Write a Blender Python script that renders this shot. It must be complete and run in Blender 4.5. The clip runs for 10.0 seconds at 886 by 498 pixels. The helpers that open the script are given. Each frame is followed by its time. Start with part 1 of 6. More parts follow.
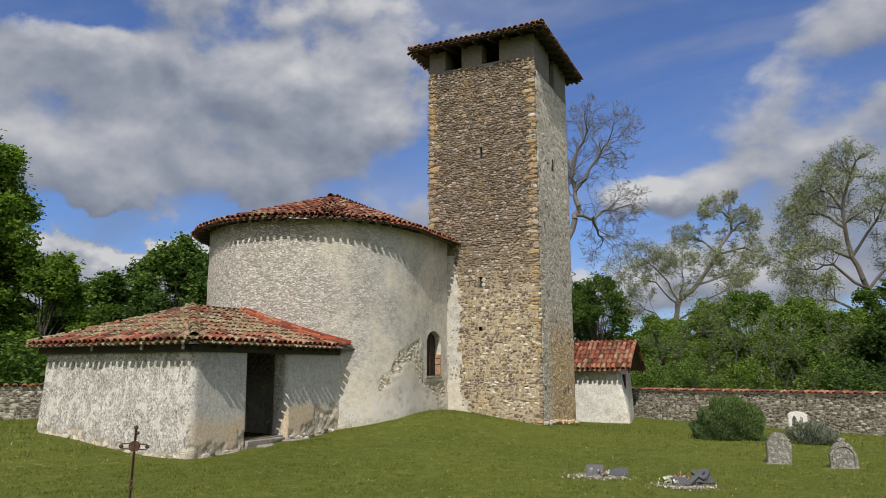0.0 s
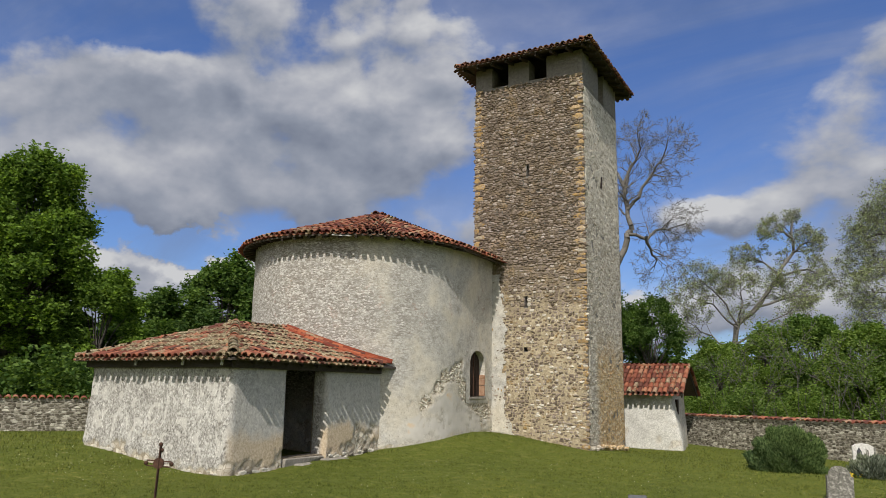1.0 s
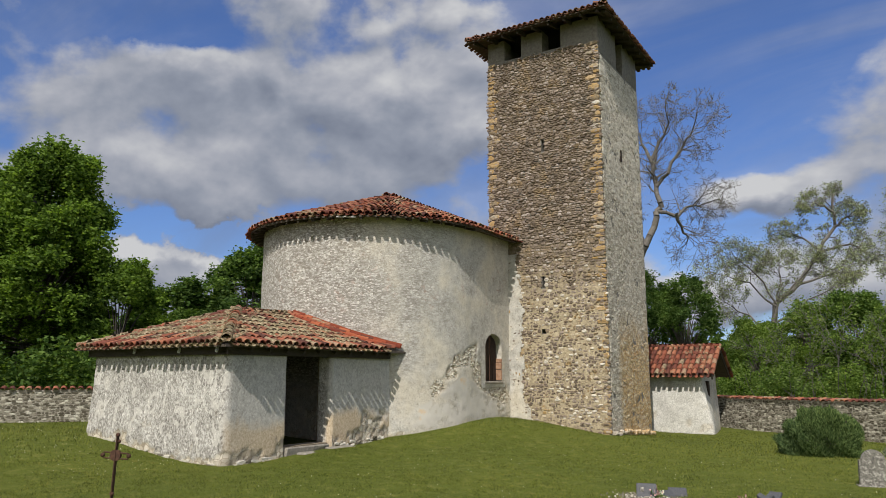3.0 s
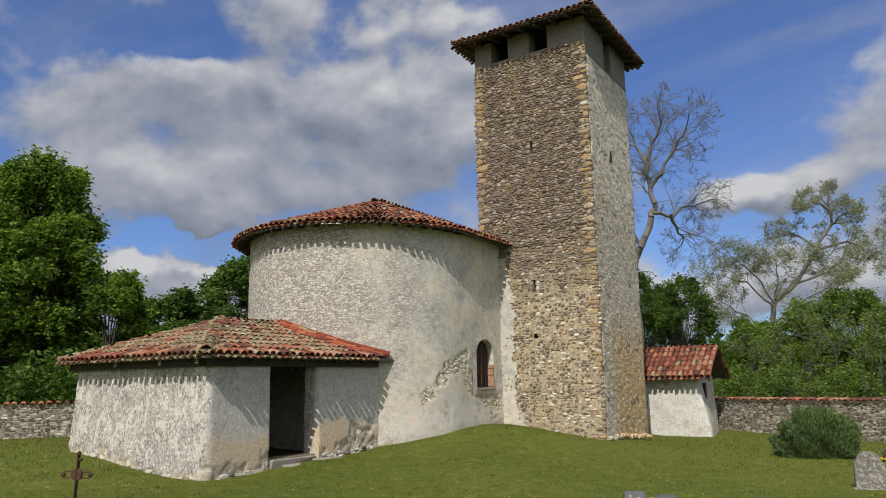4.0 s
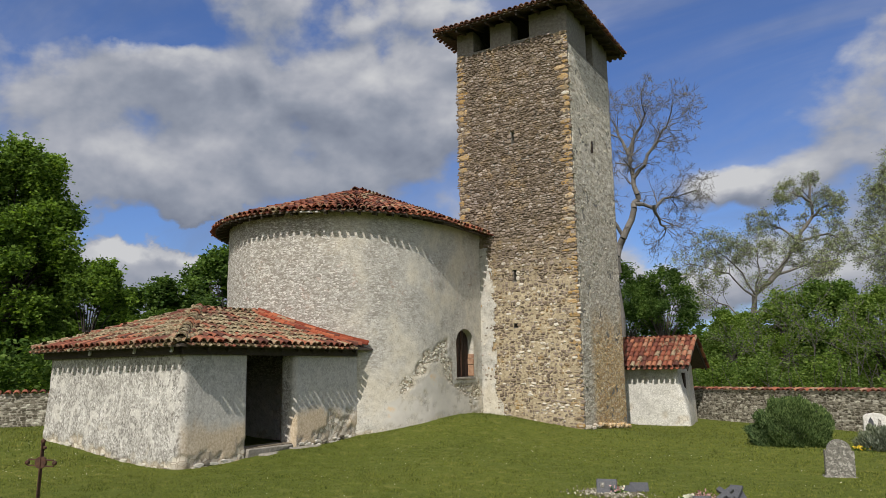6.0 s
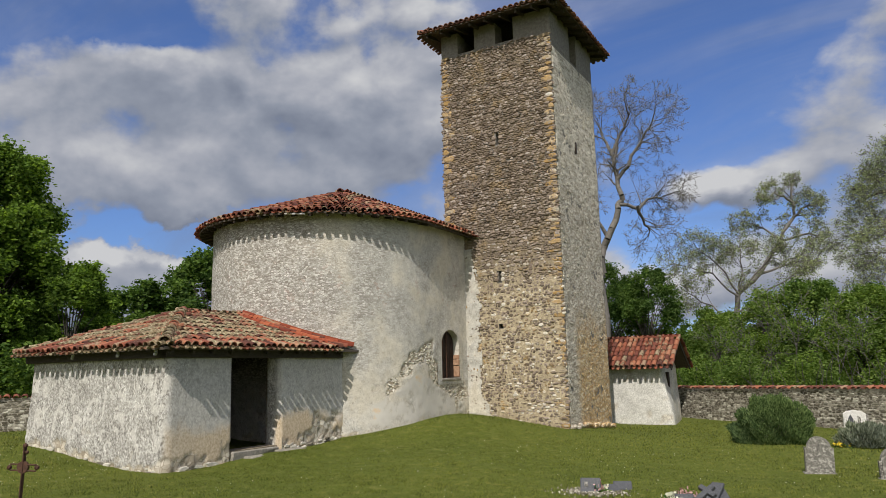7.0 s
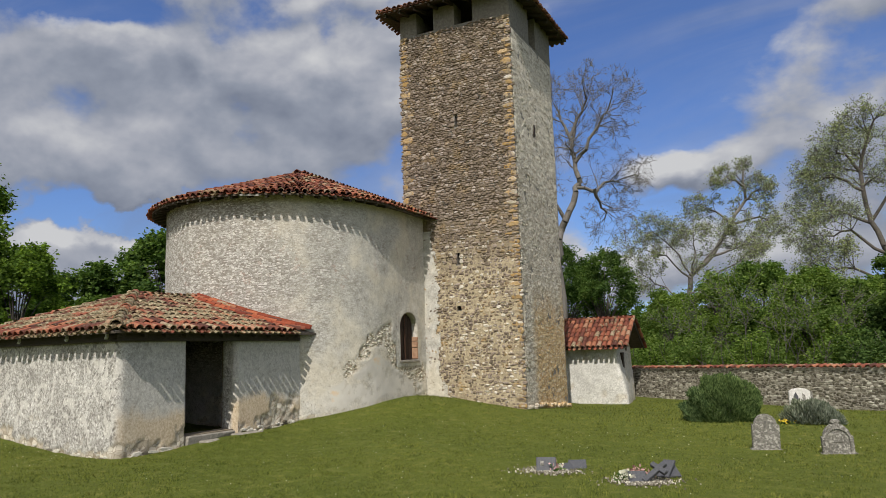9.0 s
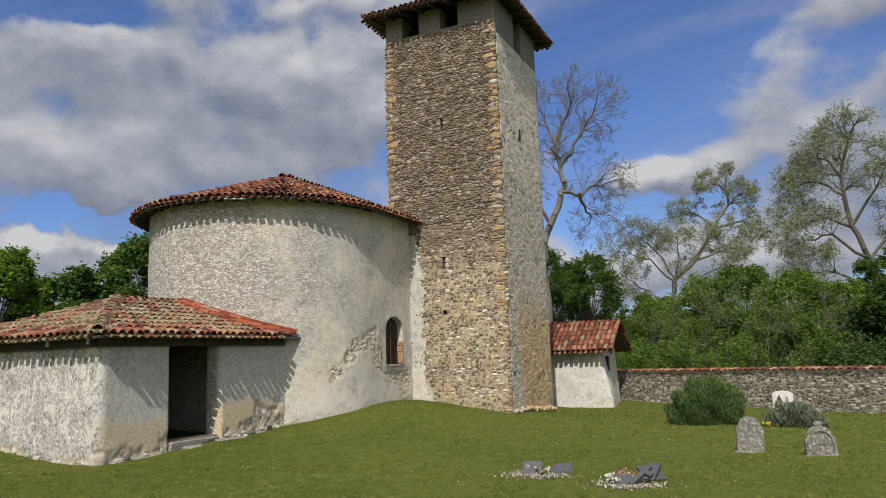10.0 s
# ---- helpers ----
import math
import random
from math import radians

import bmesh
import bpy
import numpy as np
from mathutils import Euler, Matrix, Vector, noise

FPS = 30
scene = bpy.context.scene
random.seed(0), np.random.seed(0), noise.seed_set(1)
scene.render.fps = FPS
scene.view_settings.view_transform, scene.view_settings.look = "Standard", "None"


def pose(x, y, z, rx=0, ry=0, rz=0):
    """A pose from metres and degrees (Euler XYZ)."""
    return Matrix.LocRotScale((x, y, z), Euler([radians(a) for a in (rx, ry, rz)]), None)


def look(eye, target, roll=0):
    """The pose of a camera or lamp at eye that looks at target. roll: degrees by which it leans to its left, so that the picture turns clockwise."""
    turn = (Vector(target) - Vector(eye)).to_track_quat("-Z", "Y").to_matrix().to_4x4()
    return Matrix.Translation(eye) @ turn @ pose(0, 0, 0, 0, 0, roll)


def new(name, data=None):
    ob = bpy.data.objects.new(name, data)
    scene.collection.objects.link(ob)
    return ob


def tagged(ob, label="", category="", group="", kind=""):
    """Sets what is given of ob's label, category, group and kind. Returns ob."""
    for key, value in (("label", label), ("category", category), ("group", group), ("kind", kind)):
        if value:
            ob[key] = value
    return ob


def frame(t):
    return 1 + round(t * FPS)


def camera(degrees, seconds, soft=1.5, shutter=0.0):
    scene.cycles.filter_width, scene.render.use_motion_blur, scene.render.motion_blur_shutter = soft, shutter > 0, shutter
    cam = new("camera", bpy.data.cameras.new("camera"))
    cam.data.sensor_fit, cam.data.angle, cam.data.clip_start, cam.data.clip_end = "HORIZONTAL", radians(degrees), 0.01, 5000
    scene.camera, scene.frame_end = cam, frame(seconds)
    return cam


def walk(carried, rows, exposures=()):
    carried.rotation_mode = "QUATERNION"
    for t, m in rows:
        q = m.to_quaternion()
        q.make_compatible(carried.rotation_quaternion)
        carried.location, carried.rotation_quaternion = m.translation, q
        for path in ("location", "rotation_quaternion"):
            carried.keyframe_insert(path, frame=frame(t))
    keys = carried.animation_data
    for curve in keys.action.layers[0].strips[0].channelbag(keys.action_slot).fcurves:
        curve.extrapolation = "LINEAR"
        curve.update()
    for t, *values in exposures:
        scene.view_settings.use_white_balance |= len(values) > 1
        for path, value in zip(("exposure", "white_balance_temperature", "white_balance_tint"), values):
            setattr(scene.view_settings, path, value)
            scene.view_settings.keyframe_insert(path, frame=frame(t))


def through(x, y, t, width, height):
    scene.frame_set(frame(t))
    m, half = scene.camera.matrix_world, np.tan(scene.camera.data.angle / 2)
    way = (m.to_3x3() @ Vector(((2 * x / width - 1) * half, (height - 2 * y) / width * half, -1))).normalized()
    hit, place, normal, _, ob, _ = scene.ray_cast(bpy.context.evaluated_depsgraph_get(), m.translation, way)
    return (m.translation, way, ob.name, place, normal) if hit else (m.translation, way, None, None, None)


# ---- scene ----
cam = camera(63.3, 10.0, soft=0.4)

PATH = [
    (0, (6.91, -22.465, 1.593), (6.082, -20.675, 1.923), -0.2),
    (0.5, (6.94, -22.344, 1.461), (6.097, -20.566, 1.816), -0.8),
    (1, (7.052, -22.054, 1.626), (6.094, -20.34, 2.007), 1.0),
    (1.5, (7.126, -21.845, 1.549), (6.18, -20.118, 1.896), 0.1),
    (2, (7.097, -21.568, 1.34), (6.152, -19.844, 1.706), -1.4),
    (2.5, (7.221, -21.258, 1.53), (6.221, -19.565, 1.894), -0.8),
    (3, (7.316, -20.948, 1.586), (6.267, -19.281, 1.93), 0.1),
    (3.2, (7.352, -20.813, 1.64), (6.323, -19.134, 1.989), -0.0),
    (4.3, (7.447, -20.469, 1.592), (6.4, -18.804, 1.956), -1.4),
    (4.5, (7.448, -20.445, 1.58), (6.427, -18.764, 1.947), -1.4),
    (5, (7.511, -20.399, 1.578), (6.499, -18.714, 1.948), -1.2),
    (5.5, (7.538, -20.391, 1.573), (6.528, -18.701, 1.927), -1.0),
    (5.7, (7.554, -20.37, 1.584), (6.533, -18.684, 1.922), -0.9),
    (7, (7.626, -20.399, 1.581), (6.641, -18.69, 1.917), -1.4),
    (7.5, (7.66, -20.42, 1.586), (6.717, -18.691, 1.931), -1.7),
    (8, (7.658, -20.401, 1.584), (6.79, -18.632, 1.926), -1.6),
    (8.5, (7.622, -20.337, 1.589), (6.764, -18.559, 1.911), -1.8),
    (9, (7.631, -20.369, 1.585), (6.741, -18.6, 1.869), -1.8),
    (9.5, (7.628, -20.373, 1.576), (6.732, -18.607, 1.851), -1.9),
    (10, (7.613, -20.355, 1.581), (6.761, -18.57, 1.875), -2.0),
]
walk(cam, [(t, look(eye, target, roll)) for t, eye, target, roll in PATH])

# ---- world, sun and exposure ----
SUN_DIR = Vector((0.25, -0.93, 1.0)).normalized()
scene.view_settings.exposure = 0.16
world = bpy.data.worlds.new("sky")
scene.world = world
world.use_nodes = True


class Nodes:
    """Short hand for a node tree."""

    def __init__(self, tree):
        self.t = tree
        tree.nodes.clear()

    def put(self, value, socket):
        if isinstance(value, bpy.types.NodeSocket):
            self.t.links.new(value, socket)
        elif isinstance(value, (tuple, list)) and len(value) == 3 and len(socket.default_value) == 4:
            socket.default_value = (*value, 1)
        else:
            socket.default_value = value

    def add(self, kind, **inputs):
        n = self.t.nodes.new(kind)
        for k, v in inputs.items():
            self.put(v, n.inputs[k.replace("_", " ")])
        return n

    def pos(self):
        return self.add("ShaderNodeNewGeometry").outputs["Position"]

    def island(self):
        return self.add("ShaderNodeNewGeometry").outputs["Random Per Island"]

    def object_random(self):
        return self.add("ShaderNodeObjectInfo").outputs["Random"]

    def attribute(self, name):
        n = self.add("ShaderNodeAttribute")
        n.attribute_name = name
        return n.outputs["Fac"]

    def scaled(self, vec, s):
        n = self.add("ShaderNodeVectorMath")
        n.operation = "MULTIPLY"
        self.put(vec, n.inputs[0])
        n.inputs[1].default_value = s
        return n.outputs[0]

    def noise(self, scale, detail=5.0, rough=0.6, vec=None, distort=0.0):
        return self.add("ShaderNodeTexNoise", Vector=self.pos() if vec is None else vec, Scale=scale, Detail=detail, Roughness=rough, Distortion=distort).outputs["Fac"]

    def cells(self, scale, vec=None, feature="F1", out="Distance"):
        n = self.add("ShaderNodeTexVoronoi")
        n.feature = feature
        self.put(self.pos() if vec is None else vec, n.inputs["Vector"])
        n.inputs["Scale"].default_value = scale
        return n.outputs[out]

    def ramp(self, fac, stops):
        n = self.add("ShaderNodeValToRGB", Fac=fac)
        e = n.color_ramp.elements
        while len(e) < len(stops):
            e.new(0.5)
        for el, (p, c) in zip(e, stops):
            el.position, el.color = p, (*c, 1) if isinstance(c, tuple) else (c, c, c, 1)
        return n.outputs[0]

    def mix(self, fac, a, b, mode="MIX"):
        n = self.add("ShaderNodeMixRGB")
        n.blend_type = mode
        for v, s in zip((fac, a, b), n.inputs):
            self.put(v, s)
        return n.outputs[0]

    def calc(self, op, a, b=0.0, c=0.0):
        n = self.add("ShaderNodeMath")
        n.operation = op
        for v, s in zip((a, b, c), n.inputs):
            self.put(v, s)
        return n.outputs[0]

    def axis(self, i, vec=None):
        return self.add("ShaderNodeSeparateXYZ", Vector=self.pos() if vec is None else vec).outputs[i]

    def step(self, value, lo, hi):
        n = self.add("ShaderNodeMapRange", Value=value)
        n.interpolation_type = "SMOOTHSTEP"
        for k, v in (("From Min", lo), ("From Max", hi)):
            n.inputs[k].default_value = v
        return n.outputs[0]

    def surface(self, colour, rough=0.9, height=None, strength=0.5, distance=0.02, metallic=0.0, spec=0.3):
        b = self.add("ShaderNodeBsdfPrincipled", Base_Color=colour, Roughness=rough, Metallic=metallic)
        b.inputs["Specular IOR Level"].default_value = spec
        if height is not None:
            n = self.add("ShaderNodeBump", Height=height, Strength=strength, Distance=distance)
            self.put(n.outputs[0], b.inputs["Normal"])
        o = self.add("ShaderNodeOutputMaterial")
        self.put(b.outputs[0], o.inputs[0])


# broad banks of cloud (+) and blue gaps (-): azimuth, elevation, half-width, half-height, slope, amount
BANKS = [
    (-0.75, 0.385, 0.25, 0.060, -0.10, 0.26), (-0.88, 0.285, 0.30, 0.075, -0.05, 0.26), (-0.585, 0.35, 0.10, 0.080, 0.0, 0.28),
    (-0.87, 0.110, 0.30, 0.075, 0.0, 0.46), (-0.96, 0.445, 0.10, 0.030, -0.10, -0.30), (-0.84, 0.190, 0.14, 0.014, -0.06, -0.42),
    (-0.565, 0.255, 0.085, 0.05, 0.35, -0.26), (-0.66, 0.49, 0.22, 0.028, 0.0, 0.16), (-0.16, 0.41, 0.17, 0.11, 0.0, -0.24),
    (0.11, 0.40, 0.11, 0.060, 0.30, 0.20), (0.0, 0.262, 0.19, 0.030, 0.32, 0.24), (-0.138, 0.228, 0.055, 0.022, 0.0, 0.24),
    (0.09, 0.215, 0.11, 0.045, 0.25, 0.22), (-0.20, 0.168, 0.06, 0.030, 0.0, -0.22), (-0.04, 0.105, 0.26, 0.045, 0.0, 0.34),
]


def build_sky():
    g = Nodes(world.node_tree)
    sky = g.add("ShaderNodeTexSky")
    sky.sky_type, sky.sun_disc = "NISHITA", False
    sky.sun_elevation = math.asin(SUN_DIR.z)
    sky.sun_rotation = math.atan2(SUN_DIR.x, SUN_DIR.y)
    sky.air_density, sky.dust_density, sky.ozone_density = 1.1, 0.6, 2.5
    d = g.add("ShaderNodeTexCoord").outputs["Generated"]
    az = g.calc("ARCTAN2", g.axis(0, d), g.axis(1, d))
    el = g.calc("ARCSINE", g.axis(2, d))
    # the ceiling of cloud, flattened towards the horizon
    den = g.calc("ADD", g.calc("MAXIMUM", g.axis(2, d), 0.0), 0.42)
    sheet = g.add("ShaderNodeCombineXYZ", X=g.calc("DIVIDE", g.axis(0, d), den), Y=g.calc("DIVIDE", g.axis(1, d), den)).outputs[0]
    dome = g.add("ShaderNodeCombineXYZ", X=az, Y=g.calc("MULTIPLY", el, 1.6), Z=g.axis(1, d)).outputs[0]
    ragged = g.calc("MULTIPLY", g.calc("SUBTRACT", g.noise(6.0, 7.0, 0.55, dome), 0.5), 0.17)
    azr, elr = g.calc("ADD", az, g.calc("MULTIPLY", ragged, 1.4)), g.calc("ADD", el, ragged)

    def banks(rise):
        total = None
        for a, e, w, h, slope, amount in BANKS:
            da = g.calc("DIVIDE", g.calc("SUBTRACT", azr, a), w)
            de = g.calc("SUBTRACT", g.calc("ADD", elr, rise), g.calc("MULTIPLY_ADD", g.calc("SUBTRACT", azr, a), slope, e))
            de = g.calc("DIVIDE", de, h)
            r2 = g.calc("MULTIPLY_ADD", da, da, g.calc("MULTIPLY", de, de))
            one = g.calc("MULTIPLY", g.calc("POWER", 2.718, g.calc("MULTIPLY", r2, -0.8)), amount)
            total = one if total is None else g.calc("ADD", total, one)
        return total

    body = g.noise(6.5, 9.0, 0.50, dome, 0.1)
    lifted = g.add("ShaderNodeVectorMath", Vector=dome)
    lifted.inputs[1].default_value = (0.012, 0.04, 0.0)
    over = g.noise(6.5, 4.0, 0.5, lifted.outputs[0], 0.1)
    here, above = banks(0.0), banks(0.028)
    # overhead and round the sun, unseen bright cloud half fills the sky to lift shade
    round_sun = g.calc("MAXIMUM", g.step(g.axis(1, d), 0.35, -0.25), g.step(el, 0.62, 0.95))
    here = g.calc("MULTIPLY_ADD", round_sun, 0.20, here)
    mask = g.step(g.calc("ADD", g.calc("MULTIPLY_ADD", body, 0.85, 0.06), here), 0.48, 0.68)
    wisp = g.noise(1.3, 9.0, 0.6, g.scaled(sheet, (0.7, 1.8, 1.0)), 1.0)
    mask = g.calc("MAXIMUM", mask, g.calc("MULTIPLY", g.step(wisp, 0.36, 0.72), 0.40))
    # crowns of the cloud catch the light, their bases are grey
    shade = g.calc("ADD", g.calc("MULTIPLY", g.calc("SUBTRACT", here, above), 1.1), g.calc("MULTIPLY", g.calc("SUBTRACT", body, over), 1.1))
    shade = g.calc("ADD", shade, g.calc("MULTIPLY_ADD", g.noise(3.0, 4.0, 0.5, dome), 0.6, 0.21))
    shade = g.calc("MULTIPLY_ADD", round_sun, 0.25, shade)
    cloud = g.ramp(shade, [(0.25, (1.75, 2.0, 2.6)), (0.45, (2.5, 2.75, 3.35)), (0.62, (3.5, 3.65, 4.15)), (0.85, (5.3, 5.35, 5.5))])
    # the unseen cloud is brightened further as fill for shaded walls
    cloud = g.mix(round_sun, cloud, g.mix(1.0, cloud, (1.3, 1.31, 1.34), "MULTIPLY"))
    blue = g.mix(1.0, sky.outputs[0], (0.54, 0.67, 1.0), "MULTIPLY")
    bg = g.add("ShaderNodeBackground", Color=g.mix(mask, blue, cloud), Strength=0.1)
    g.put(bg.outputs[0], g.add("ShaderNodeOutputWorld").inputs[0])


build_sky()
sun_data = bpy.data.lights.new("sun", "SUN")
sun_data.energy, sun_data.angle, sun_data.color = 3.5, radians(0.5), (1.0, 0.95, 0.87)
sun = new("sun", sun_data)
sun.matrix_world = look(SUN_DIR * 60, (0, 0, 0))


# ---- materials ----
def material(name):
    m = bpy.data.materials.new(name)
    m.use_nodes = True
    return m, Nodes(m.node_tree)


def make_apse_plaster():
    m, g = material("weathered_plaster")
    grain, broad, dust = g.noise(32, 6, 0.75), g.noise(0.9, 4, 0.6), g.noise(5, 7, 0.7)
    flat = g.scaled(g.pos(), (1.0, 1.0, 2.0))
    pebble, edge = g.cells(15, flat, out="Color"), g.cells(15, flat, "DISTANCE_TO_EDGE")
    base = g.ramp(g.calc("ADD", g.calc("MULTIPLY", grain, 0.55), g.calc("MULTIPLY", dust, 0.45)),
                  [(0.37, (0.25, 0.23, 0.195)), (0.46, (0.43, 0.41, 0.365)), (0.55, (0.58, 0.558, 0.505)), (0.65, (0.74, 0.72, 0.665))])
    cream = g.mix(g.calc("MULTIPLY", g.step(broad, 0.42, 0.66), 0.42), base, (0.70, 0.61, 0.45))
    # the older coat has lost its skin and shows grey pebbles in courses
    worn = g.step(g.calc("ADD", g.axis(0), g.calc("MULTIPLY", g.calc("SUBTRACT", broad, 0.5), 5.0)), -2.6, -5.6)
    worn = g.calc("MULTIPLY", worn, g.step(g.calc("ADD", g.axis(2), broad), 1.2, 2.6))
    stony = g.ramp(g.calc("ADD", g.calc("MULTIPLY", pebble, 0.55), g.calc("MULTIPLY", grain, 0.45)),
                   [(0.28, (0.20, 0.17, 0.135)), (0.43, (0.31, 0.285, 0.25)), (0.56, (0.47, 0.445, 0.40)), (0.70, (0.72, 0.695, 0.64))])
    joint = g.calc("MULTIPLY", g.step(edge, 0.10, 0.02), worn)
    col = g.mix(g.calc("MULTIPLY", worn, 0.85), cream, stony)
    col = g.mix(g.calc("MULTIPLY", joint, 0.5), col, (0.19, 0.16, 0.125))
    brick = g.calc("MULTIPLY", g.step(g.noise(3.1, 5, 0.7), 0.58, 0.66), g.calc("MULTIPLY", g.step(g.axis(2), 2.9, 3.6), g.step(g.axis(2), 5.1, 4.6)))
    col = g.mix(g.calc("MULTIPLY", brick, 0.5), col, g.mix(0.5, (0.42, 0.20, 0.13), stony))
    spots = g.step(g.noise(34, 4, 0.65), 0.57, 0.65)
    col = g.mix(g.calc("MULTIPLY", spots, 0.6), col, (0.17, 0.145, 0.115))
    rubble = g.ramp(g.cells(9, out="Color"), [(0.1, (0.34, 0.28, 0.20)), (0.5, (0.60, 0.53, 0.42)), (0.9, (0.80, 0.76, 0.67))])
    rubble = g.mix(g.step(g.cells(9, feature="DISTANCE_TO_EDGE"), 0.08, 0.0), rubble, (0.26, 0.21, 0.15))
    col = g.mix(g.attribute("bare"), col, rubble)
    new_coat = g.ramp(g.noise(2.2, 6, 0.6), [(0.3, (0.52, 0.485, 0.43)), (0.62, (0.60, 0.565, 0.50)), (0.72, (0.64, 0.49, 0.32))])
    col = g.mix(g.attribute("fresh"), col, new_coat)
    rough_part = g.calc("SUBTRACT", 1.0, g.calc("MULTIPLY", g.attribute("fresh"), 0.8))
    h = g.calc("ADD", g.calc("MULTIPLY", grain, 0.8), g.calc("MULTIPLY", g.step(edge, 0.0, 0.12), g.calc("MULTIPLY", worn, 0.9)))
    h = g.calc("MULTIPLY", g.calc("ADD", h, g.calc("MULTIPLY", dust, 0.35)), rough_part)
    g.surface(col, 0.95, h, 0.5, 0.012)
    return m


def make_porch_plaster(name="flaking_limewash", speckle=0.85):
    m, g = material(name)
    tall = g.scaled(g.pos(), (1.0, 1.0, 0.8))
    grain, broad = g.noise(55, 4, 0.7, tall), g.noise(1.3, 4, 0.6, distort=0.5)
    flake = g.noise(25, 5, 0.72, tall, 0.3)
    stain = g.noise(2.8, 6, 0.7, g.scaled(g.pos(), (1.0, 1.0, 0.5)))
    scab = g.cells(26, tall, out="Color")
    mixed = g.calc("ADD", g.calc("MULTIPLY_ADD", stain, 0.24, g.calc("MULTIPLY", flake, 0.50)), g.calc("MULTIPLY_ADD", scab, 0.14, g.calc("MULTIPLY", grain, 0.16)))
    col = g.ramp(mixed, [(0.41, (0.14, 0.13, 0.115)), (0.49, (0.32, 0.30, 0.272)), (0.55, (0.46, 0.44, 0.40)), (0.63, (0.74, 0.72, 0.67))])
    col = g.mix(g.calc("MULTIPLY", g.step(grain, 0.53, 0.60), speckle * 0.8), col, (0.20, 0.18, 0.155))
    # thin rings and scabs of the last coat
    shell = g.calc("MULTIPLY", g.step(g.noise(2.6, 3, 0.5, tall, 1.5), 0.56, 0.60), 0.5)
    rim = g.step(g.calc("ABSOLUTE", g.calc("SUBTRACT", g.noise(3.4, 3, 0.5, tall, 1.2), 0.55)), 0.012, 0.004)
    col = g.mix(shell, col, (0.68, 0.65, 0.59))
    col = g.mix(g.calc("MULTIPLY", rim, 0.5 * speckle), col, (0.86, 0.84, 0.79))
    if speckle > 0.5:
        # the door side is mixed towards a smoother, lighter grey
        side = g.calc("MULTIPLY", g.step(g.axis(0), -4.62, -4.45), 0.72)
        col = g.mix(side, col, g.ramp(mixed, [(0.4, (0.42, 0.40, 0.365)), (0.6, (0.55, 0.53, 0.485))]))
    else:
        col = g.mix(0.6, col, g.ramp(flake, [(0.4, (0.55, 0.53, 0.48)), (0.6, (0.84, 0.82, 0.76))]))
    low = g.step(g.calc("ADD", g.axis(2), g.calc("MULTIPLY", broad, 0.9)), 1.22, 0.85)
    ochre = g.calc("MULTIPLY", g.calc("MULTIPLY", low, g.step(g.axis(1), -4.0, -5.0)), g.step(g.axis(0), -4.62, -4.44))
    col = g.mix(g.calc("MULTIPLY", ochre, 0.8), col, g.ramp(flake, [(0.35, (0.42, 0.30, 0.175)), (0.65, (0.70, 0.565, 0.385))]))
    rubble = g.ramp(g.cells(8, out="Color"), [(0.1, (0.34, 0.285, 0.21)), (0.9, (0.70, 0.64, 0.53))])
    rubble = g.mix(g.step(g.cells(8, feature="DISTANCE_TO_EDGE"), 0.08, 0.0), rubble, (0.27, 0.22, 0.16))
    col = g.mix(g.attribute("bare"), col, rubble)
    g.surface(col, 0.95, g.calc("ADD", g.calc("MULTIPLY", flake, 0.7), g.calc("MULTIPLY", grain, 0.7)), 0.5, 0.008)
    return m


def make_tower_render():
    m, g = material("rough_cast_render")
    long = g.scaled(g.pos(), (1, 0.38, 1))
    grain, broad = g.noise(24, 6, 0.75, long), g.noise(0.7, 4, 0.6)
    lump = g.noise(8.0, 7, 0.75, long, 0.3)
    chip, gap = g.cells(13, long, out="Color"), g.cells(13, long, "DISTANCE_TO_EDGE")
    tone = g.calc("ADD", g.calc("MULTIPLY_ADD", grain, 0.45, g.calc("MULTIPLY", lump, 0.4)), g.calc("MULTIPLY", chip, 0.15))
    col = g.ramp(tone, [(0.38, (0.25, 0.21, 0.155)), (0.48, (0.50, 0.44, 0.345)), (0.60, (0.76, 0.70, 0.585))])
    low = g.step(g.calc("ADD", g.axis(2), g.calc("MULTIPLY", broad, 2.5)), 5.0, 3.4)
    inner = g.calc("MULTIPLY", g.step(g.calc("MULTIPLY_ADD", lump, 1.2, g.axis(1)), 1.2, 1.9), low)
    col = g.mix(g.calc("MULTIPLY", inner, 0.85), col, g.ramp(tone, [(0.38, (0.34, 0.17, 0.045)), (0.5, (0.58, 0.37, 0.14)), (0.62, (0.80, 0.66, 0.42))]))
    # the middle height keeps pale stones and dark gaps
    mid = g.step(g.calc("ADD", g.axis(2), g.calc("MULTIPLY", broad, 3.0)), 9.6, 8.2)
    col = g.mix(g.calc("MULTIPLY", g.step(gap, 0.09, 0.02), g.calc("MULTIPLY", mid, 0.75)), col, (0.19, 0.155, 0.11))
    col = g.mix(g.calc("MULTIPLY", g.step(g.noise(26, 4, 0.7, long), 0.56, 0.64), 0.7), col, (0.19, 0.16, 0.115))
    col = g.mix(g.calc("MULTIPLY", g.step(g.noise(21, 5, 0.75, long), 0.54, 0.62), 0.6), col, (0.80, 0.76, 0.67))
    g.surface(col, 0.95, g.calc("ADD", grain, lump), 0.7, 0.02)
    return m


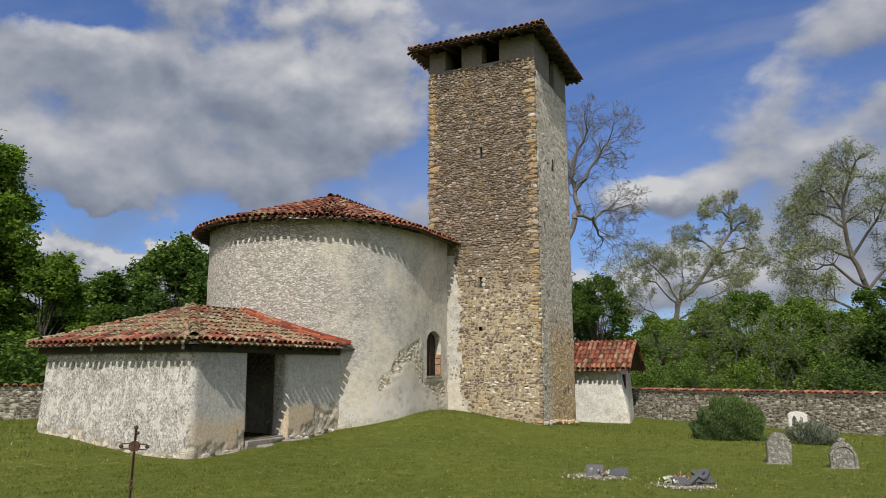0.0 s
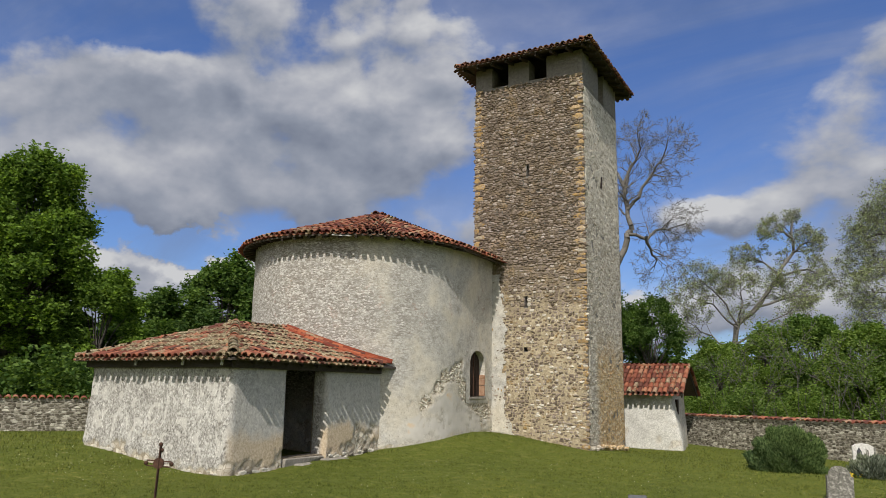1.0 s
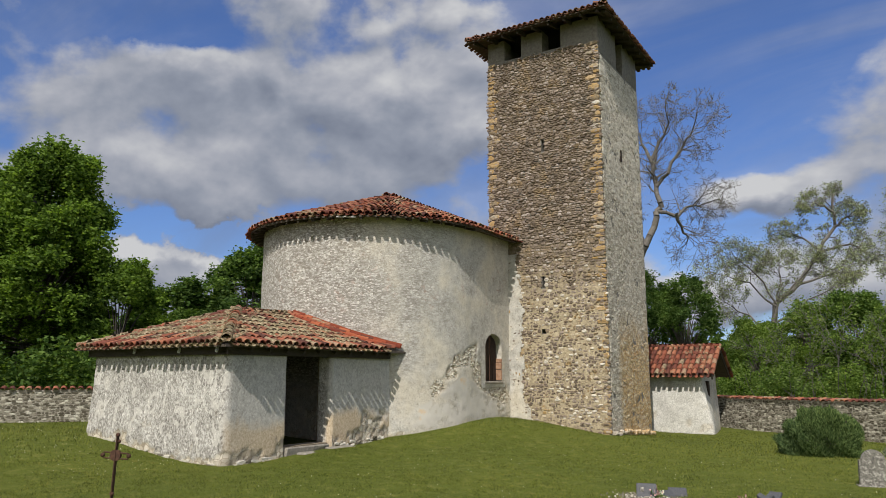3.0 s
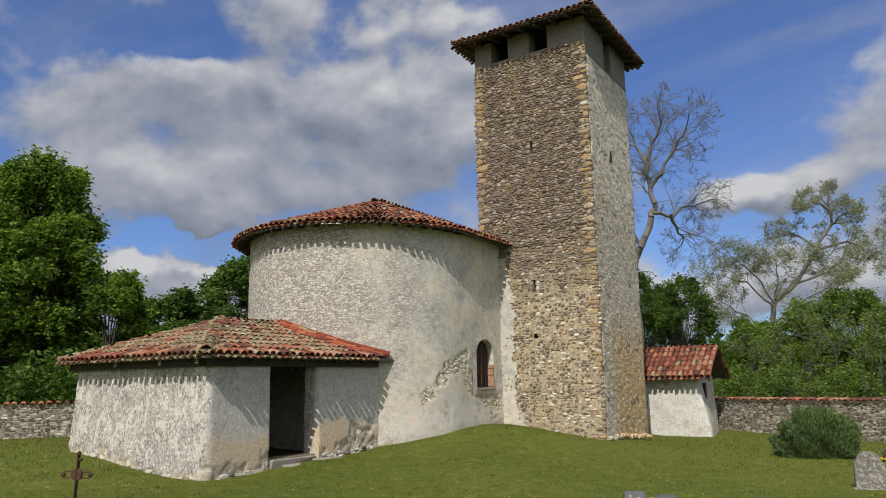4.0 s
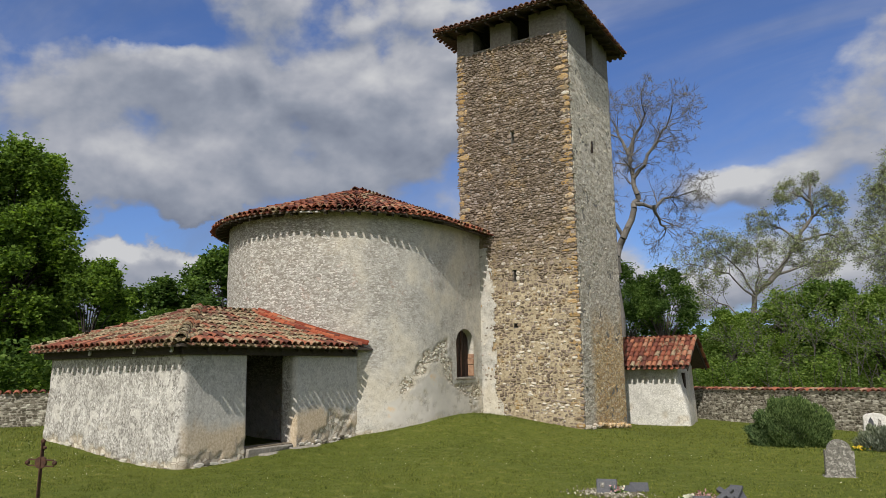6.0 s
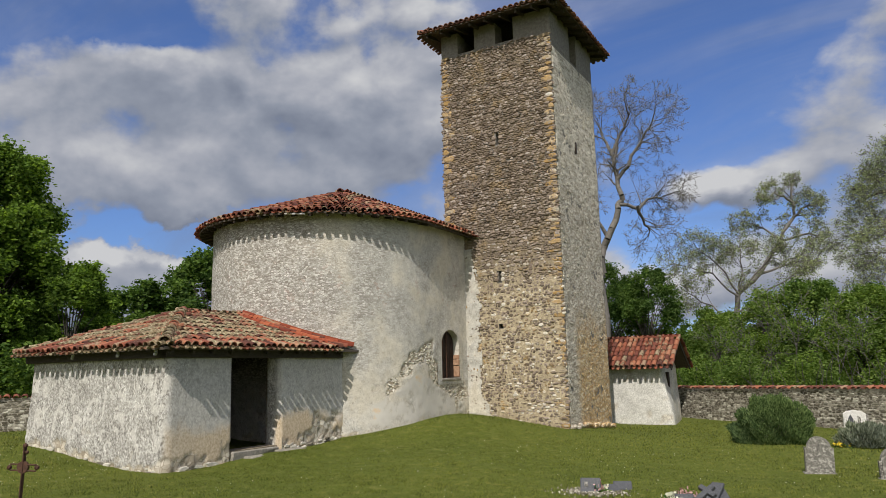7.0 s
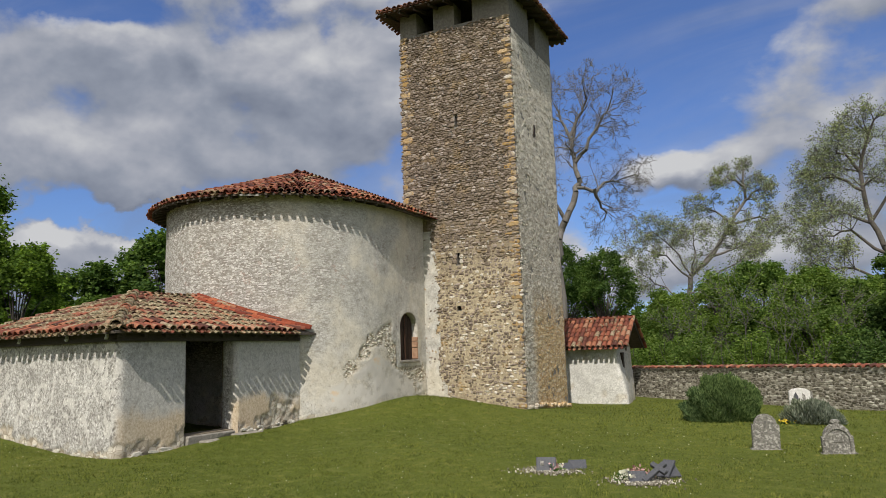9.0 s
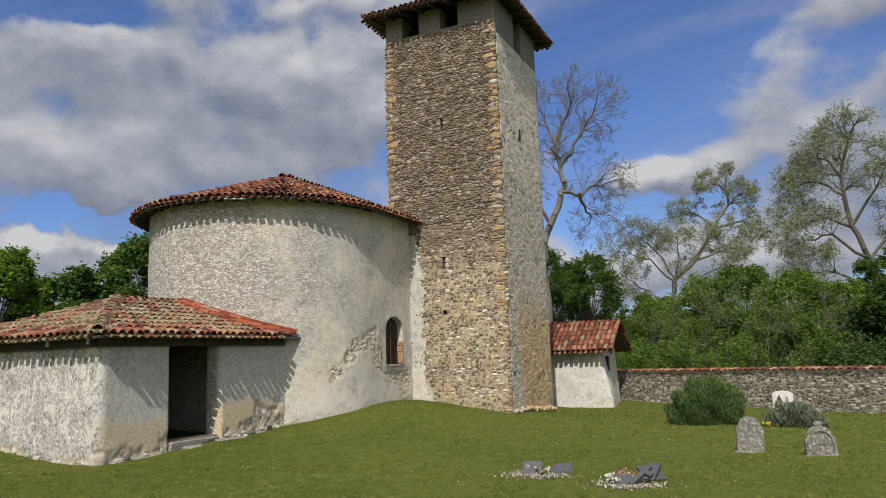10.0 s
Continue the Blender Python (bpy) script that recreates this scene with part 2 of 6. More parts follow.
BROWN = [(0.0, (0.15, 0.115, 0.074)), (0.3, (0.205, 0.16, 0.105)), (0.6, (0.26, 0.205, 0.138)), (0.85, (0.315, 0.255, 0.178)), (0.97, (0.42, 0.36, 0.27))]
GREY = [(0.0, (0.11, 0.095, 0.07)), (0.35, (0.19, 0.168, 0.132)), (0.6, (0.29, 0.262, 0.21)), (0.8, (0.45, 0.415, 0.345)), (0.92, (0.72, 0.68, 0.59))]


def make_stone(name, joined, stops=BROWN, light=1.0, lime=0.0):
    m, g = material(name)
    r = g.island() if joined else g.object_random()
    tone = g.ramp(r, stops)
    grain = g.noise(20, 6, 0.72)
    col = g.mix(0.75, tone, g.ramp(grain, [(0.3, 0.35), (0.7, 1.15)]), "MULTIPLY")
    col = g.mix(1.0, col, ((1.19 if lime else 1.40) * light, (1.19 if lime else 1.40) * light, (1.38 if lime else 1.34) * light), "MULTIPLY")
    if lime:
        # smears of lime and white stones in the lower courses
        zone = g.step(g.calc("ADD", g.axis(2), g.calc("MULTIPLY", g.noise(0.7, 4, 0.6), 3.0)), 7.6, 5.2)
        white = g.calc("MULTIPLY", g.calc("MAXIMUM", g.step(g.noise(4.5, 5, 0.7), 0.56, 0.66), g.calc("MULTIPLY", g.step(r, 0.87, 0.90), 1.0)), zone)
        col = g.mix(g.calc("MULTIPLY", white, lime), col, (0.70, 0.65, 0.55))
        lichen = g.calc("MULTIPLY", g.step(g.noise(1.3, 7, 0.72), 0.52, 0.64), g.calc("ADD", 0.5, g.calc("MULTIPLY", zone, 0.5)))
        col = g.mix(g.calc("MULTIPLY", lichen, 0.6), col, g.ramp(grain, [(0.3, (0.36, 0.21, 0.055)), (0.7, (0.56, 0.40, 0.16))]))
    g.surface(col, 0.95, grain, 0.9, 0.02)
    return m


def make_quoin():
    m, g = material("lichened_quoin_stone")
    grain = g.noise(18, 6, 0.72)
    tone = g.ramp(g.object_random(), [(0.0, (0.24, 0.19, 0.125)), (0.35, (0.33, 0.265, 0.175)), (0.65, (0.40, 0.345, 0.255)), (0.85, (0.50, 0.455, 0.37)), (0.95, (0.68, 0.63, 0.54))])
    col = g.mix(0.65, tone, g.ramp(grain, [(0.3, 0.4), (0.7, 1.15)]), "MULTIPLY")
    col = g.mix(g.calc("MULTIPLY", g.step(g.noise(1.0, 6, 0.7), 0.42, 0.56), 0.72), col, g.ramp(grain, [(0.3, (0.30, 0.16, 0.04)), (0.7, (0.52, 0.33, 0.11))]))
    g.surface(col, 0.95, grain, 0.9, 0.025)
    return m


def make_tower_mortar():
    m, g = material("tower_mortar")
    n = g.noise(14, 7, 0.72)
    high = g.ramp(n, [(0.3, (0.09, 0.07, 0.045)), (0.7, (0.27, 0.21, 0.14))])
    low = g.ramp(n, [(0.3, (0.24, 0.19, 0.12)), (0.7, (0.58, 0.485, 0.33))])
    zone = g.step(g.calc("ADD", g.axis(2), g.calc("MULTIPLY", g.noise(0.7, 4, 0.6), 3.0)), 7.6, 5.0)
    g.surface(g.mix(zone, high, low), 0.97, n, 0.9, 0.03)
    return m


def make_mortar(name, a, b):
    m, g = material(name)
    n = g.noise(10, 7, 0.7)
    g.surface(g.ramp(n, [(0.3, a), (0.7, b)]), 0.97, n, 0.8, 0.03)
    return m


def make_tile(name, joined, lichen, stops=None):
    m, g = material(name)
    r = g.island() if joined else g.object_random()
    tone = g.ramp(r, stops or [(0.0, (0.12, 0.045, 0.03)), (0.3, (0.235, 0.078, 0.045)), (0.6, (0.34, 0.12, 0.065)), (0.85, (0.43, 0.19, 0.11)), (1.0, (0.36, 0.24, 0.16))])
    grain = g.noise(24, 5, 0.65)
    col = g.mix(0.5, tone, g.ramp(grain, [(0.3, 0.45), (0.7, 1.1)]), "MULTIPLY")
    mould = g.calc("ADD", g.noise(2.2, 7, 0.72), g.calc("MULTIPLY", g.calc("SUBTRACT", r, 0.5), 0.10))
    crust = g.ramp(g.noise(13, 5, 0.7), [(0.36, (0.055, 0.048, 0.03)), (0.5, (0.19, 0.165, 0.09)), (0.64, (0.44, 0.39, 0.26))])
    col = g.mix(g.calc("MULTIPLY", g.step(mould, 0.62 - lichen, 0.74 - lichen), 0.85), col, crust)
    g.surface(col, 0.9, grain, 0.5, 0.01)
    return m


def make_wood(name, a, b):
    m, g = material(name)
    n = g.noise(3, 7, 0.7, g.scaled(g.pos(), (3, 3, 18)))
    g.surface(g.ramp(n, [(0.3, a), (0.7, b)]), 0.85, n, 0.4, 0.01)
    return m


def make_leaf(name, stops, through=0.35):
    m, g = material(name)
    col = g.ramp(g.island(), stops)
    col = g.mix(g.step(g.noise(0.45, 3, 0.5), 0.35, 0.65), col, g.mix(1.0, col, (1.22, 1.2, 0.9), "MULTIPLY"))
    a, b = g.add("ShaderNodeBsdfDiffuse", Color=col), g.add("ShaderNodeBsdfTranslucent", Color=g.mix(1.0, col, (1.3, 1.35, 0.6), "MULTIPLY"))
    mixer = g.add("ShaderNodeMixShader", Fac=through)
    g.put(a.outputs[0], mixer.inputs[1])
    g.put(b.outputs[0], mixer.inputs[2])
    g.put(mixer.outputs[0], g.add("ShaderNodeOutputMaterial").inputs[0])
    return m


def make_grass(name, blades):
    m, g = material(name)
    patch, broad = g.noise(4.0, 8, 0.78), g.noise(0.22, 4, 0.6)
    fine = g.island() if blades else g.noise(45, 6, 0.75)
    col = g.ramp(fine, [(0.25, (0.042, 0.060, 0.010)), (0.5, (0.098, 0.122, 0.016)), (0.75, (0.200, 0.212, 0.040))])
    dry = g.ramp(fine, [(0.3, (0.22, 0.205, 0.048)), (0.7, (0.39, 0.35, 0.12))])
    col = g.mix(g.calc("MULTIPLY", g.step(patch, 0.48, 0.68), 0.45), col, dry)
    col = g.mix(g.calc("MULTIPLY", g.step(broad, 0.55, 0.38), 0.32), col, g.mix(1.0, col, (0.62, 0.72, 0.7), "MULTIPLY"))
    bare = g.step(g.noise(2.3, 5, 0.7), 0.70, 0.76)
    col = g.mix(g.calc("MULTIPLY", bare, 0.7), col, (0.33, 0.27, 0.17))
    g.surface(col, 0.9, g.calc("ADD", fine, g.calc("MULTIPLY", patch, 0.6)) if not blades else None, 0.8, 0.04, spec=0.15)
    return m


def make_tombstone(name, a, b, c):
    m, g = material(name)
    n, s = g.noise(30, 6, 0.75), g.noise(20, 7, 0.75, distort=0.8)
    col = g.ramp(n, [(0.3, a), (0.7, b)])
    col = g.mix(g.calc("MULTIPLY", g.step(s, 0.50, 0.58), 0.85), col, c)
    g.surface(col, 0.92, g.calc("ADD", n, s), 0.6, 0.015)
    return m


def make_plain(name, a, b, rough=0.7, scale=20, metallic=0.0):
    m, g = material(name)
    n = g.noise(scale, 5, 0.65)
    g.surface(g.ramp(n, [(0.3, a), (0.7, b)]), rough, n, 0.3, 0.01, metallic)
    return m


M_grass, M_blades = make_grass("lawn", False), make_grass("grass_blades", True)
M_apse, M_porch, M_render = make_apse_plaster(), make_porch_plaster(), make_tower_render()
M_stone, M_stone_j = make_stone("rubble_stone", False, lime=0.75), make_stone("rubble_stone_mass", True, lime=0.75)
M_towermortar = make_tower_mortar()
M_wallstone, M_wallstone_j = make_stone("field_stone", False, GREY, 0.66), make_stone("field_stone_mass", True, GREY, 0.66)
M_annex = make_porch_plaster("bright_limewash", 0.25)
M_quoin = make_quoin()
M_mortar = make_mortar("earth_mortar", (0.13, 0.105, 0.075), (0.30, 0.25, 0.18))
M_limemortar = make_mortar("lime_mortar", (0.40, 0.365, 0.30), (0.70, 0.66, 0.57))
M_wallmortar = make_mortar("yard_wall_mortar", (0.17, 0.148, 0.115), (0.46, 0.425, 0.355))
M_band = make_mortar("grey_render", (0.13, 0.118, 0.10), (0.27, 0.248, 0.215))
WORN_STOPS = [(0.0, (0.085, 0.034, 0.025)), (0.3, (0.185, 0.058, 0.036)), (0.6, (0.30, 0.095, 0.052)), (0.85, (0.38, 0.155, 0.085)), (1.0, (0.34, 0.24, 0.16))]
M_tile_o, M_tile_j = make_tile("roof_tile", False, 0.10, WORN_STOPS), make_tile("roof_tile_mass", True, 0.10, WORN_STOPS)
M_mossy_o, M_mossy_j = make_tile("lichened_tile", False, 0.215, WORN_STOPS), make_tile("lichened_tile_mass", True, 0.215, WORN_STOPS)
DARK_STOPS = [(0.0, (0.07, 0.036, 0.026)), (0.4, (0.145, 0.065, 0.042)), (0.8, (0.25, 0.12, 0.075)), (1.0, (0.27, 0.19, 0.13))]
M_darktile_o, M_darktile_j = make_tile("dark_weathered_tile", False, 0.03, DARK_STOPS), make_tile("dark_weathered_tile_mass", True, 0.03, DARK_STOPS)
NEW_STOPS = [(0.0, (0.15, 0.03, 0.018)), (0.5, (0.29, 0.062, 0.028)), (1.0, (0.42, 0.13, 0.06))]
M_newtile = make_tile("new_orange_tile", False, -0.08, NEW_STOPS)
M_wood = make_wood("dark_weathered_wood", (0.028, 0.023, 0.019), (0.075, 0.062, 0.05))
M_board = make_wood("eave_boards", (0.05, 0.04, 0.032), (0.12, 0.10, 0.08))
M_bark = make_wood("bark", (0.05, 0.043, 0.036), (0.16, 0.14, 0.12))
M_palebark = make_wood("pale_bark", (0.085, 0.075, 0.065), (0.24, 0.22, 0.195))
M_leaf = make_leaf("ash_leaves", [(0.1, (0.055, 0.095, 0.022)), (0.5, (0.115, 0.19, 0.042)), (0.9, (0.21, 0.31, 0.072))], 0.48)
M_leaf_dark = make_leaf("oak_leaves", [(0.1, (0.035, 0.068, 0.022)), (0.5, (0.078, 0.138, 0.042)), (0.9, (0.14, 0.21, 0.07))], 0.42)
M_leaf_fresh = make_leaf("spring_leaves", [(0.1, (0.06, 0.105, 0.028)), (0.5, (0.125, 0.195, 0.052)), (0.9, (0.21, 0.285, 0.095))], 0.5)
M_leaf_pale = make_leaf("budding_leaves", [(0.1, (0.165, 0.205, 0.115)), (0.5, (0.25, 0.295, 0.17)), (0.9, (0.35, 0.39, 0.25))], 0.25)
M_leaf_deep = make_leaf("bramble_leaves", [(0.1, (0.026, 0.05, 0.016)), (0.5, (0.058, 0.10, 0.03)), (0.9, (0.11, 0.165, 0.055))], 0.3)
M_rosemary = make_leaf("rosemary_needles", [(0.1, (0.036, 0.062, 0.028)), (0.5, (0.08, 0.125, 0.055)), (0.9, (0.15, 0.205, 0.095))], 0.15)
M_lavender = make_leaf("lavender_leaves", [(0.1, (0.0862, 0.1035, 0.0805)), (0.5, (0.161, 0.184, 0.1437)), (0.9, (0.2415, 0.2645, 0.2185))], 0.15)
M_tomb = make_tombstone("lichened_headstone", (0.05, 0.046, 0.04), (0.26, 0.245, 0.21), (0.42, 0.40, 0.35))
M_whitetomb = make_tombstone("white_headstone", (0.50, 0.48, 0.44), (0.68, 0.65, 0.60), (0.72, 0.70, 0.66))
M_granite = make_plain("grey_granite", (0.035, 0.037, 0.042), (0.11, 0.11, 0.118), 0.55, 60)
M_iron = make_plain("rusty_iron", (0.035, 0.020, 0.014), (0.11, 0.052, 0.032), 0.8, 30)
M_bared = make_stone("bared_stone", True, [(0.0, (0.24, 0.205, 0.155)), (0.3, (0.42, 0.38, 0.315)), (0.7, (0.55, 0.51, 0.44)), (1.0, (0.64, 0.61, 0.54))])
M_pebble = make_stone("white_gravel", True, GREY, 0.75)
M_slab = make_plain("worn_doorstep", (0.17, 0.155, 0.13), (0.36, 0.33, 0.28), 0.85, 9)
M_brick = make_plain("pink_brick", (0.28, 0.15, 0.09), (0.44, 0.28, 0.18), 0.9, 14)
M_pale = make_plain("pale_metal", (0.42, 0.42, 0.41), (0.6, 0.6, 0.58), 0.5, 10)
M_dark = make_plain("shutter_wood_and_slit_shade", (0.018, 0.012, 0.009), (0.05, 0.03, 0.022), 0.8, 12)
M_yellow = make_plain("yellow_petals", (0.55, 0.38, 0.02), (0.75, 0.55, 0.05), 0.7, 40)
M_pink = make_plain("faded_pink_petals", (0.42, 0.20, 0.20), (0.62, 0.42, 0.38), 0.7, 40)
M_daisy = make_plain("daisy_petals", (0.62, 0.62, 0.55), (0.75, 0.72, 0.5), 0.8, 40)


# ---- helpers for things ----
RNG = random.Random(7)


def thing(name, label, category, group="", at=(0, 0, 0)):
    ob = new(name)
    ob.location = at
    ob.empty_display_size = 0.2
    return tagged(ob, label, category, group)


def part(name, data, material, parent, label=""):
    if isinstance(data, bmesh.types.BMesh):
        me = bpy.data.meshes.new(name)
        data.to_mesh(me)
        data.free()
    else:
        me = data
    ob = new(name, me)
    if material and not me.materials:
        me.materials.append(material)
    ob.parent = parent
    if parent is not None and parent.location.length > 0 and parent.parent is None:
        ob.location = -parent.location
    if label:
        ob["label"] = label
    return ob


def mesh_from(name, verts, faces, soft=False):
    me = bpy.data.meshes.new(name)
    me.from_pydata([tuple(v) for v in verts], [], faces)
    me.validate()
    if soft:
        me.shade_smooth()
    return me


def smooth(a, b, v):
    t = min(max((v - a) / (b - a), 0), 1)
    return t * t * (3 - 2 * t)


def fbm(p, s, octaves=4):
    return noise.fractal((p[0] * s, p[1] * s, p[2] * s), 1.0, 2.0, octaves)


def box(bm, x0, x1, y0, y1, z0, z1):
    v = [bm.verts.new(p) for p in [(x0, y0, z0), (x1, y0, z0), (x1, y1, z0), (x0, y1, z0), (x0, y0, z1), (x1, y0, z1), (x1, y1, z1), (x0, y1, z1)]]
    for f in [(3, 2, 1, 0), (4, 5, 6, 7), (0, 1, 5, 4), (1, 2, 6, 5), (2, 3, 7, 6), (3, 0, 4, 7)]:
        bm.faces.new([v[i] for i in f])


def beam(bm, a, b, w, h, up=(0, 0, 1), bevel=0.0):
    """A squared timber from a to b."""
    a, b = Vector(a), Vector(b)
    d = (b - a).normalized()
    s = d.cross(Vector(up)).normalized()
    u = s.cross(d)
    v = [bm.verts.new(p + s * i * w / 2 + u * j * h / 2) for p in (a, b) for i, j in ((-1, -1), (1, -1), (1, 1), (-1, 1))]
    for f in [(0, 1, 2, 3), (7, 6, 5, 4), (0, 4, 5, 1), (1, 5, 6, 2), (2, 6, 7, 3), (3, 7, 4, 0)]:
        bm.faces.new([v[i] for i in f])


def boxes(*bs):
    bm = bmesh.new()
    for b in bs:
        box(bm, *b)
    return bm


def bevelled(bm, w, seg=1):
    bmesh.ops.recalc_face_normals(bm, faces=bm.faces[:])
    bmesh.ops.bevel(bm, geom=bm.edges[:], offset=w, segments=seg, affect="EDGES", profile=0.6)
    return bm


def skin(name, us, vs, f, parent, mat, disp, marks=None, label="", hole=None):
    """A rough wall face: f(u, v) gives a place and the way out; disp(p, u, v) how far it stands out; marks: other weathering."""
    verts, faces, tags = [], [], {}
    nu, nv = len(us), len(vs)
    for j, v in enumerate(vs):
        for i, u in enumerate(us):
            p, n = f(u, v)
            edge = i in (0, nu - 1) or j in (0, nv - 1)
            got = marks(p, u, v) if marks else {}
            for k, x in got.items():
                tags.setdefault(k, []).append(x)
            bare = got.get("bare", 0.0)
            d = -0.06 if edge else disp(p, u, v) - bare * (0.03 - 0.035 * fbm(p, 11, 3))
            verts.append((p[0] + n[0] * d, p[1] + n[1] * d, p[2] + n[2] * d))
    for j in range(nv - 1):
        for i in range(nu - 1):
            k = j * nu + i
            if hole is None or not hole((us[i] + us[i + 1]) / 2, (vs[j] + vs[j + 1]) / 2):
                faces.append((k, k + 1, k + nu + 1, k + nu))
    me = bpy.data.meshes.new(name)
    me.from_pydata(verts, [], faces)
    me.shade_smooth()
    for k, values in tags.items():
        me.attributes.new(k, "FLOAT", "POINT").data.foreach_set("value", values)
    return part(name, me, mat, parent, label)


def steps(a, b, res):
    n = max(2, round(abs(b - a) / res) + 1)
    return [a + (b - a) * i / (n - 1) for i in range(n)]


# ---- stones ----
def stone_unit(rng):
    """A rough stone of unit size, its face towards +z, its back at z = 0."""
    k = 7
    ring = []
    for i in range(k):
        a = 2 * math.pi * (i + rng.uniform(-0.25, 0.25)) / k
        c, s = math.cos(a), math.sin(a)
        q = (abs(c) ** 3.5 + abs(s) ** 3.5) ** (-1 / 3.5)
        ring.append((0.5 * q * c * rng.uniform(0.88, 1.0), 0.5 * q * s * rng.uniform(0.86, 1.0)))
    tilt = (rng.uniform(-0.25, 0.25), rng.uniform(-0.25, 0.25))
    verts = [(x, y, -0.3) for x, y in ring] + [(x, y, 0.55 + 0.3 * (tilt[0] * x + tilt[1] * y)) for x, y in ring]
    verts += [(x * 0.68, y * 0.66, 1.0 + tilt[0] * x + tilt[1] * y) for x, y in ring]
    faces = [(r * k + i, r * k + (i + 1) % k, (r + 1) * k + (i + 1) % k, (r + 1) * k + i) for r in (0, 1) for i in range(k)]
    faces.append(tuple(range(2 * k, 3 * k)))
    return np.array(verts), faces


_r = random.Random(3)
STONES = [stone_unit(_r) for _ in range(14)]
STONE_MESHES = {}


def stone_mesh(i, mat):
    if (i, mat.name) not in STONE_MESHES:
        me = mesh_from("stone", *STONES[i])
        me.materials.append(mat)
        STONE_MESHES[i, mat.name] = me
    return STONE_MESHES[i, mat.name]


def frame_of(o, e, s, n):
    return Matrix(((e[0], s[0], n[0], o[0]), (e[1], s[1], n[1], o[1]), (e[2], s[2], n[2], o[2]), (0, 0, 0, 1)))


class Pile:
    """Pieces of one kind on one thing: some as objects of their own, the rest joined."""

    def __init__(self, name, parent, mat_one, mat_mass, label=""):
        self.name, self.parent, self.one, self.mass, self.label = name, parent, mat_one, mat_mass, label
        self.verts, self.faces, self.count, self.singles = [], [], 0, 0

    def single(self, me, m):
        ob = new(self.name, me)
        ob.parent = self.parent
        ob.matrix_basis = m
        self.singles += 1

    def join(self, unit, m):
        v, f = unit
        a = np.array(m)
        self.verts.append(v @ a[:3, :3].T + a[:3, 3])
        self.faces.extend([tuple(i + self.count for i in q) for q in f])
        self.count += len(v)

    def done(self, name):
        if not self.count:
            return
        me = bpy.data.meshes.new(name)
        me.from_pydata(np.concatenate(self.verts).tolist(), [], self.faces)
        me.materials.append(self.mass)
        ob = new(name, me)
        ob.parent = self.parent
        tagged(ob, self.label, kind="stuff")


def lay_stones(pile, base, width, height, rows, lengths, proud, near, skip, rng, mats, limit=300):
    """Courses of rubble over a rectangle of the frame base; near(u, v): laid as single stones."""
    v = 0.0
    while v < height:
        h = rng.uniform(*rows(v))
        u = -rng.uniform(0, 0.1)
        while u < width:
            w = rng.uniform(*lengths(v))
            cu, cv = u + w / 2, v + h / 2 + rng.uniform(-0.3, 0.3) * h
            u += w
            if cu > width or skip(cu, cv):
                continue
            i = rng.randrange(len(STONES))
            m = base @ pose(cu, cv, 0, rng.uniform(-5, 5), rng.uniform(-4, 4), rng.uniform(-11, 11)) @ Matrix.Diagonal((w * rng.uniform(0.8, 1.08), h * rng.uniform(0.75, 1.3), rng.uniform(*proud), 1))
            if near(cu, cv) and pile.singles < limit:
                pile.single(stone_mesh(i, mats), m)
            else:
                pile.join(STONES[i], m)
        v += h


# ---- tiles ----
def tile_unit(length=0.46, w0=0.086, w1=0.068, rise=0.08, th=0.016, k=6):
    """A half-round clay tile, its wide mouth at y = 0, its back up +z."""
    verts, faces = [], []
    for y, w in ((0, w0), (length, w1)):
        for d in (0, th):
            for i in range(k + 1):
                a = math.pi * i / k
                verts.append(((w - d) * math.cos(a), y, (rise * w / w0 - d) * math.sin(a)))
    n = k + 1
    for i in range(k):
        faces.append((i, 2 * n + i, 2 * n + i + 1, i + 1))
        faces.append((n + i + 1, 3 * n + i + 1, 3 * n + i, n + i))
        faces.append((i + 1, n + i + 1, n + i, i))
    return np.array(verts), faces


TILE = tile_unit()
TRAY = tile_unit(0.46, 0.066, 0.100, 0.05)
TILE_MESHES = {}


def tile_mesh(mat, unit=None):
    key = (mat.name, unit is None)
    if key not in TILE_MESHES:
        me = mesh_from("tile", *(unit or TILE))
        me.materials.append(mat)
        TILE_MESHES[key] = me
    return TILE_MESHES[key]


def jig(rng, a=1.0):
    return pose(rng.uniform(-0.008, 0.008) * a, rng.uniform(-0.02, 0.02) * a, rng.uniform(-0.004, 0.004), rng.uniform(-1, 1) * a, rng.uniform(-3, 3) * a, rng.uniform(-2.5, 2.5) * a)


TURN = pose(0, 0, 0, 0, 180, 0)
PITCH, ROW = 0.205, 0.335


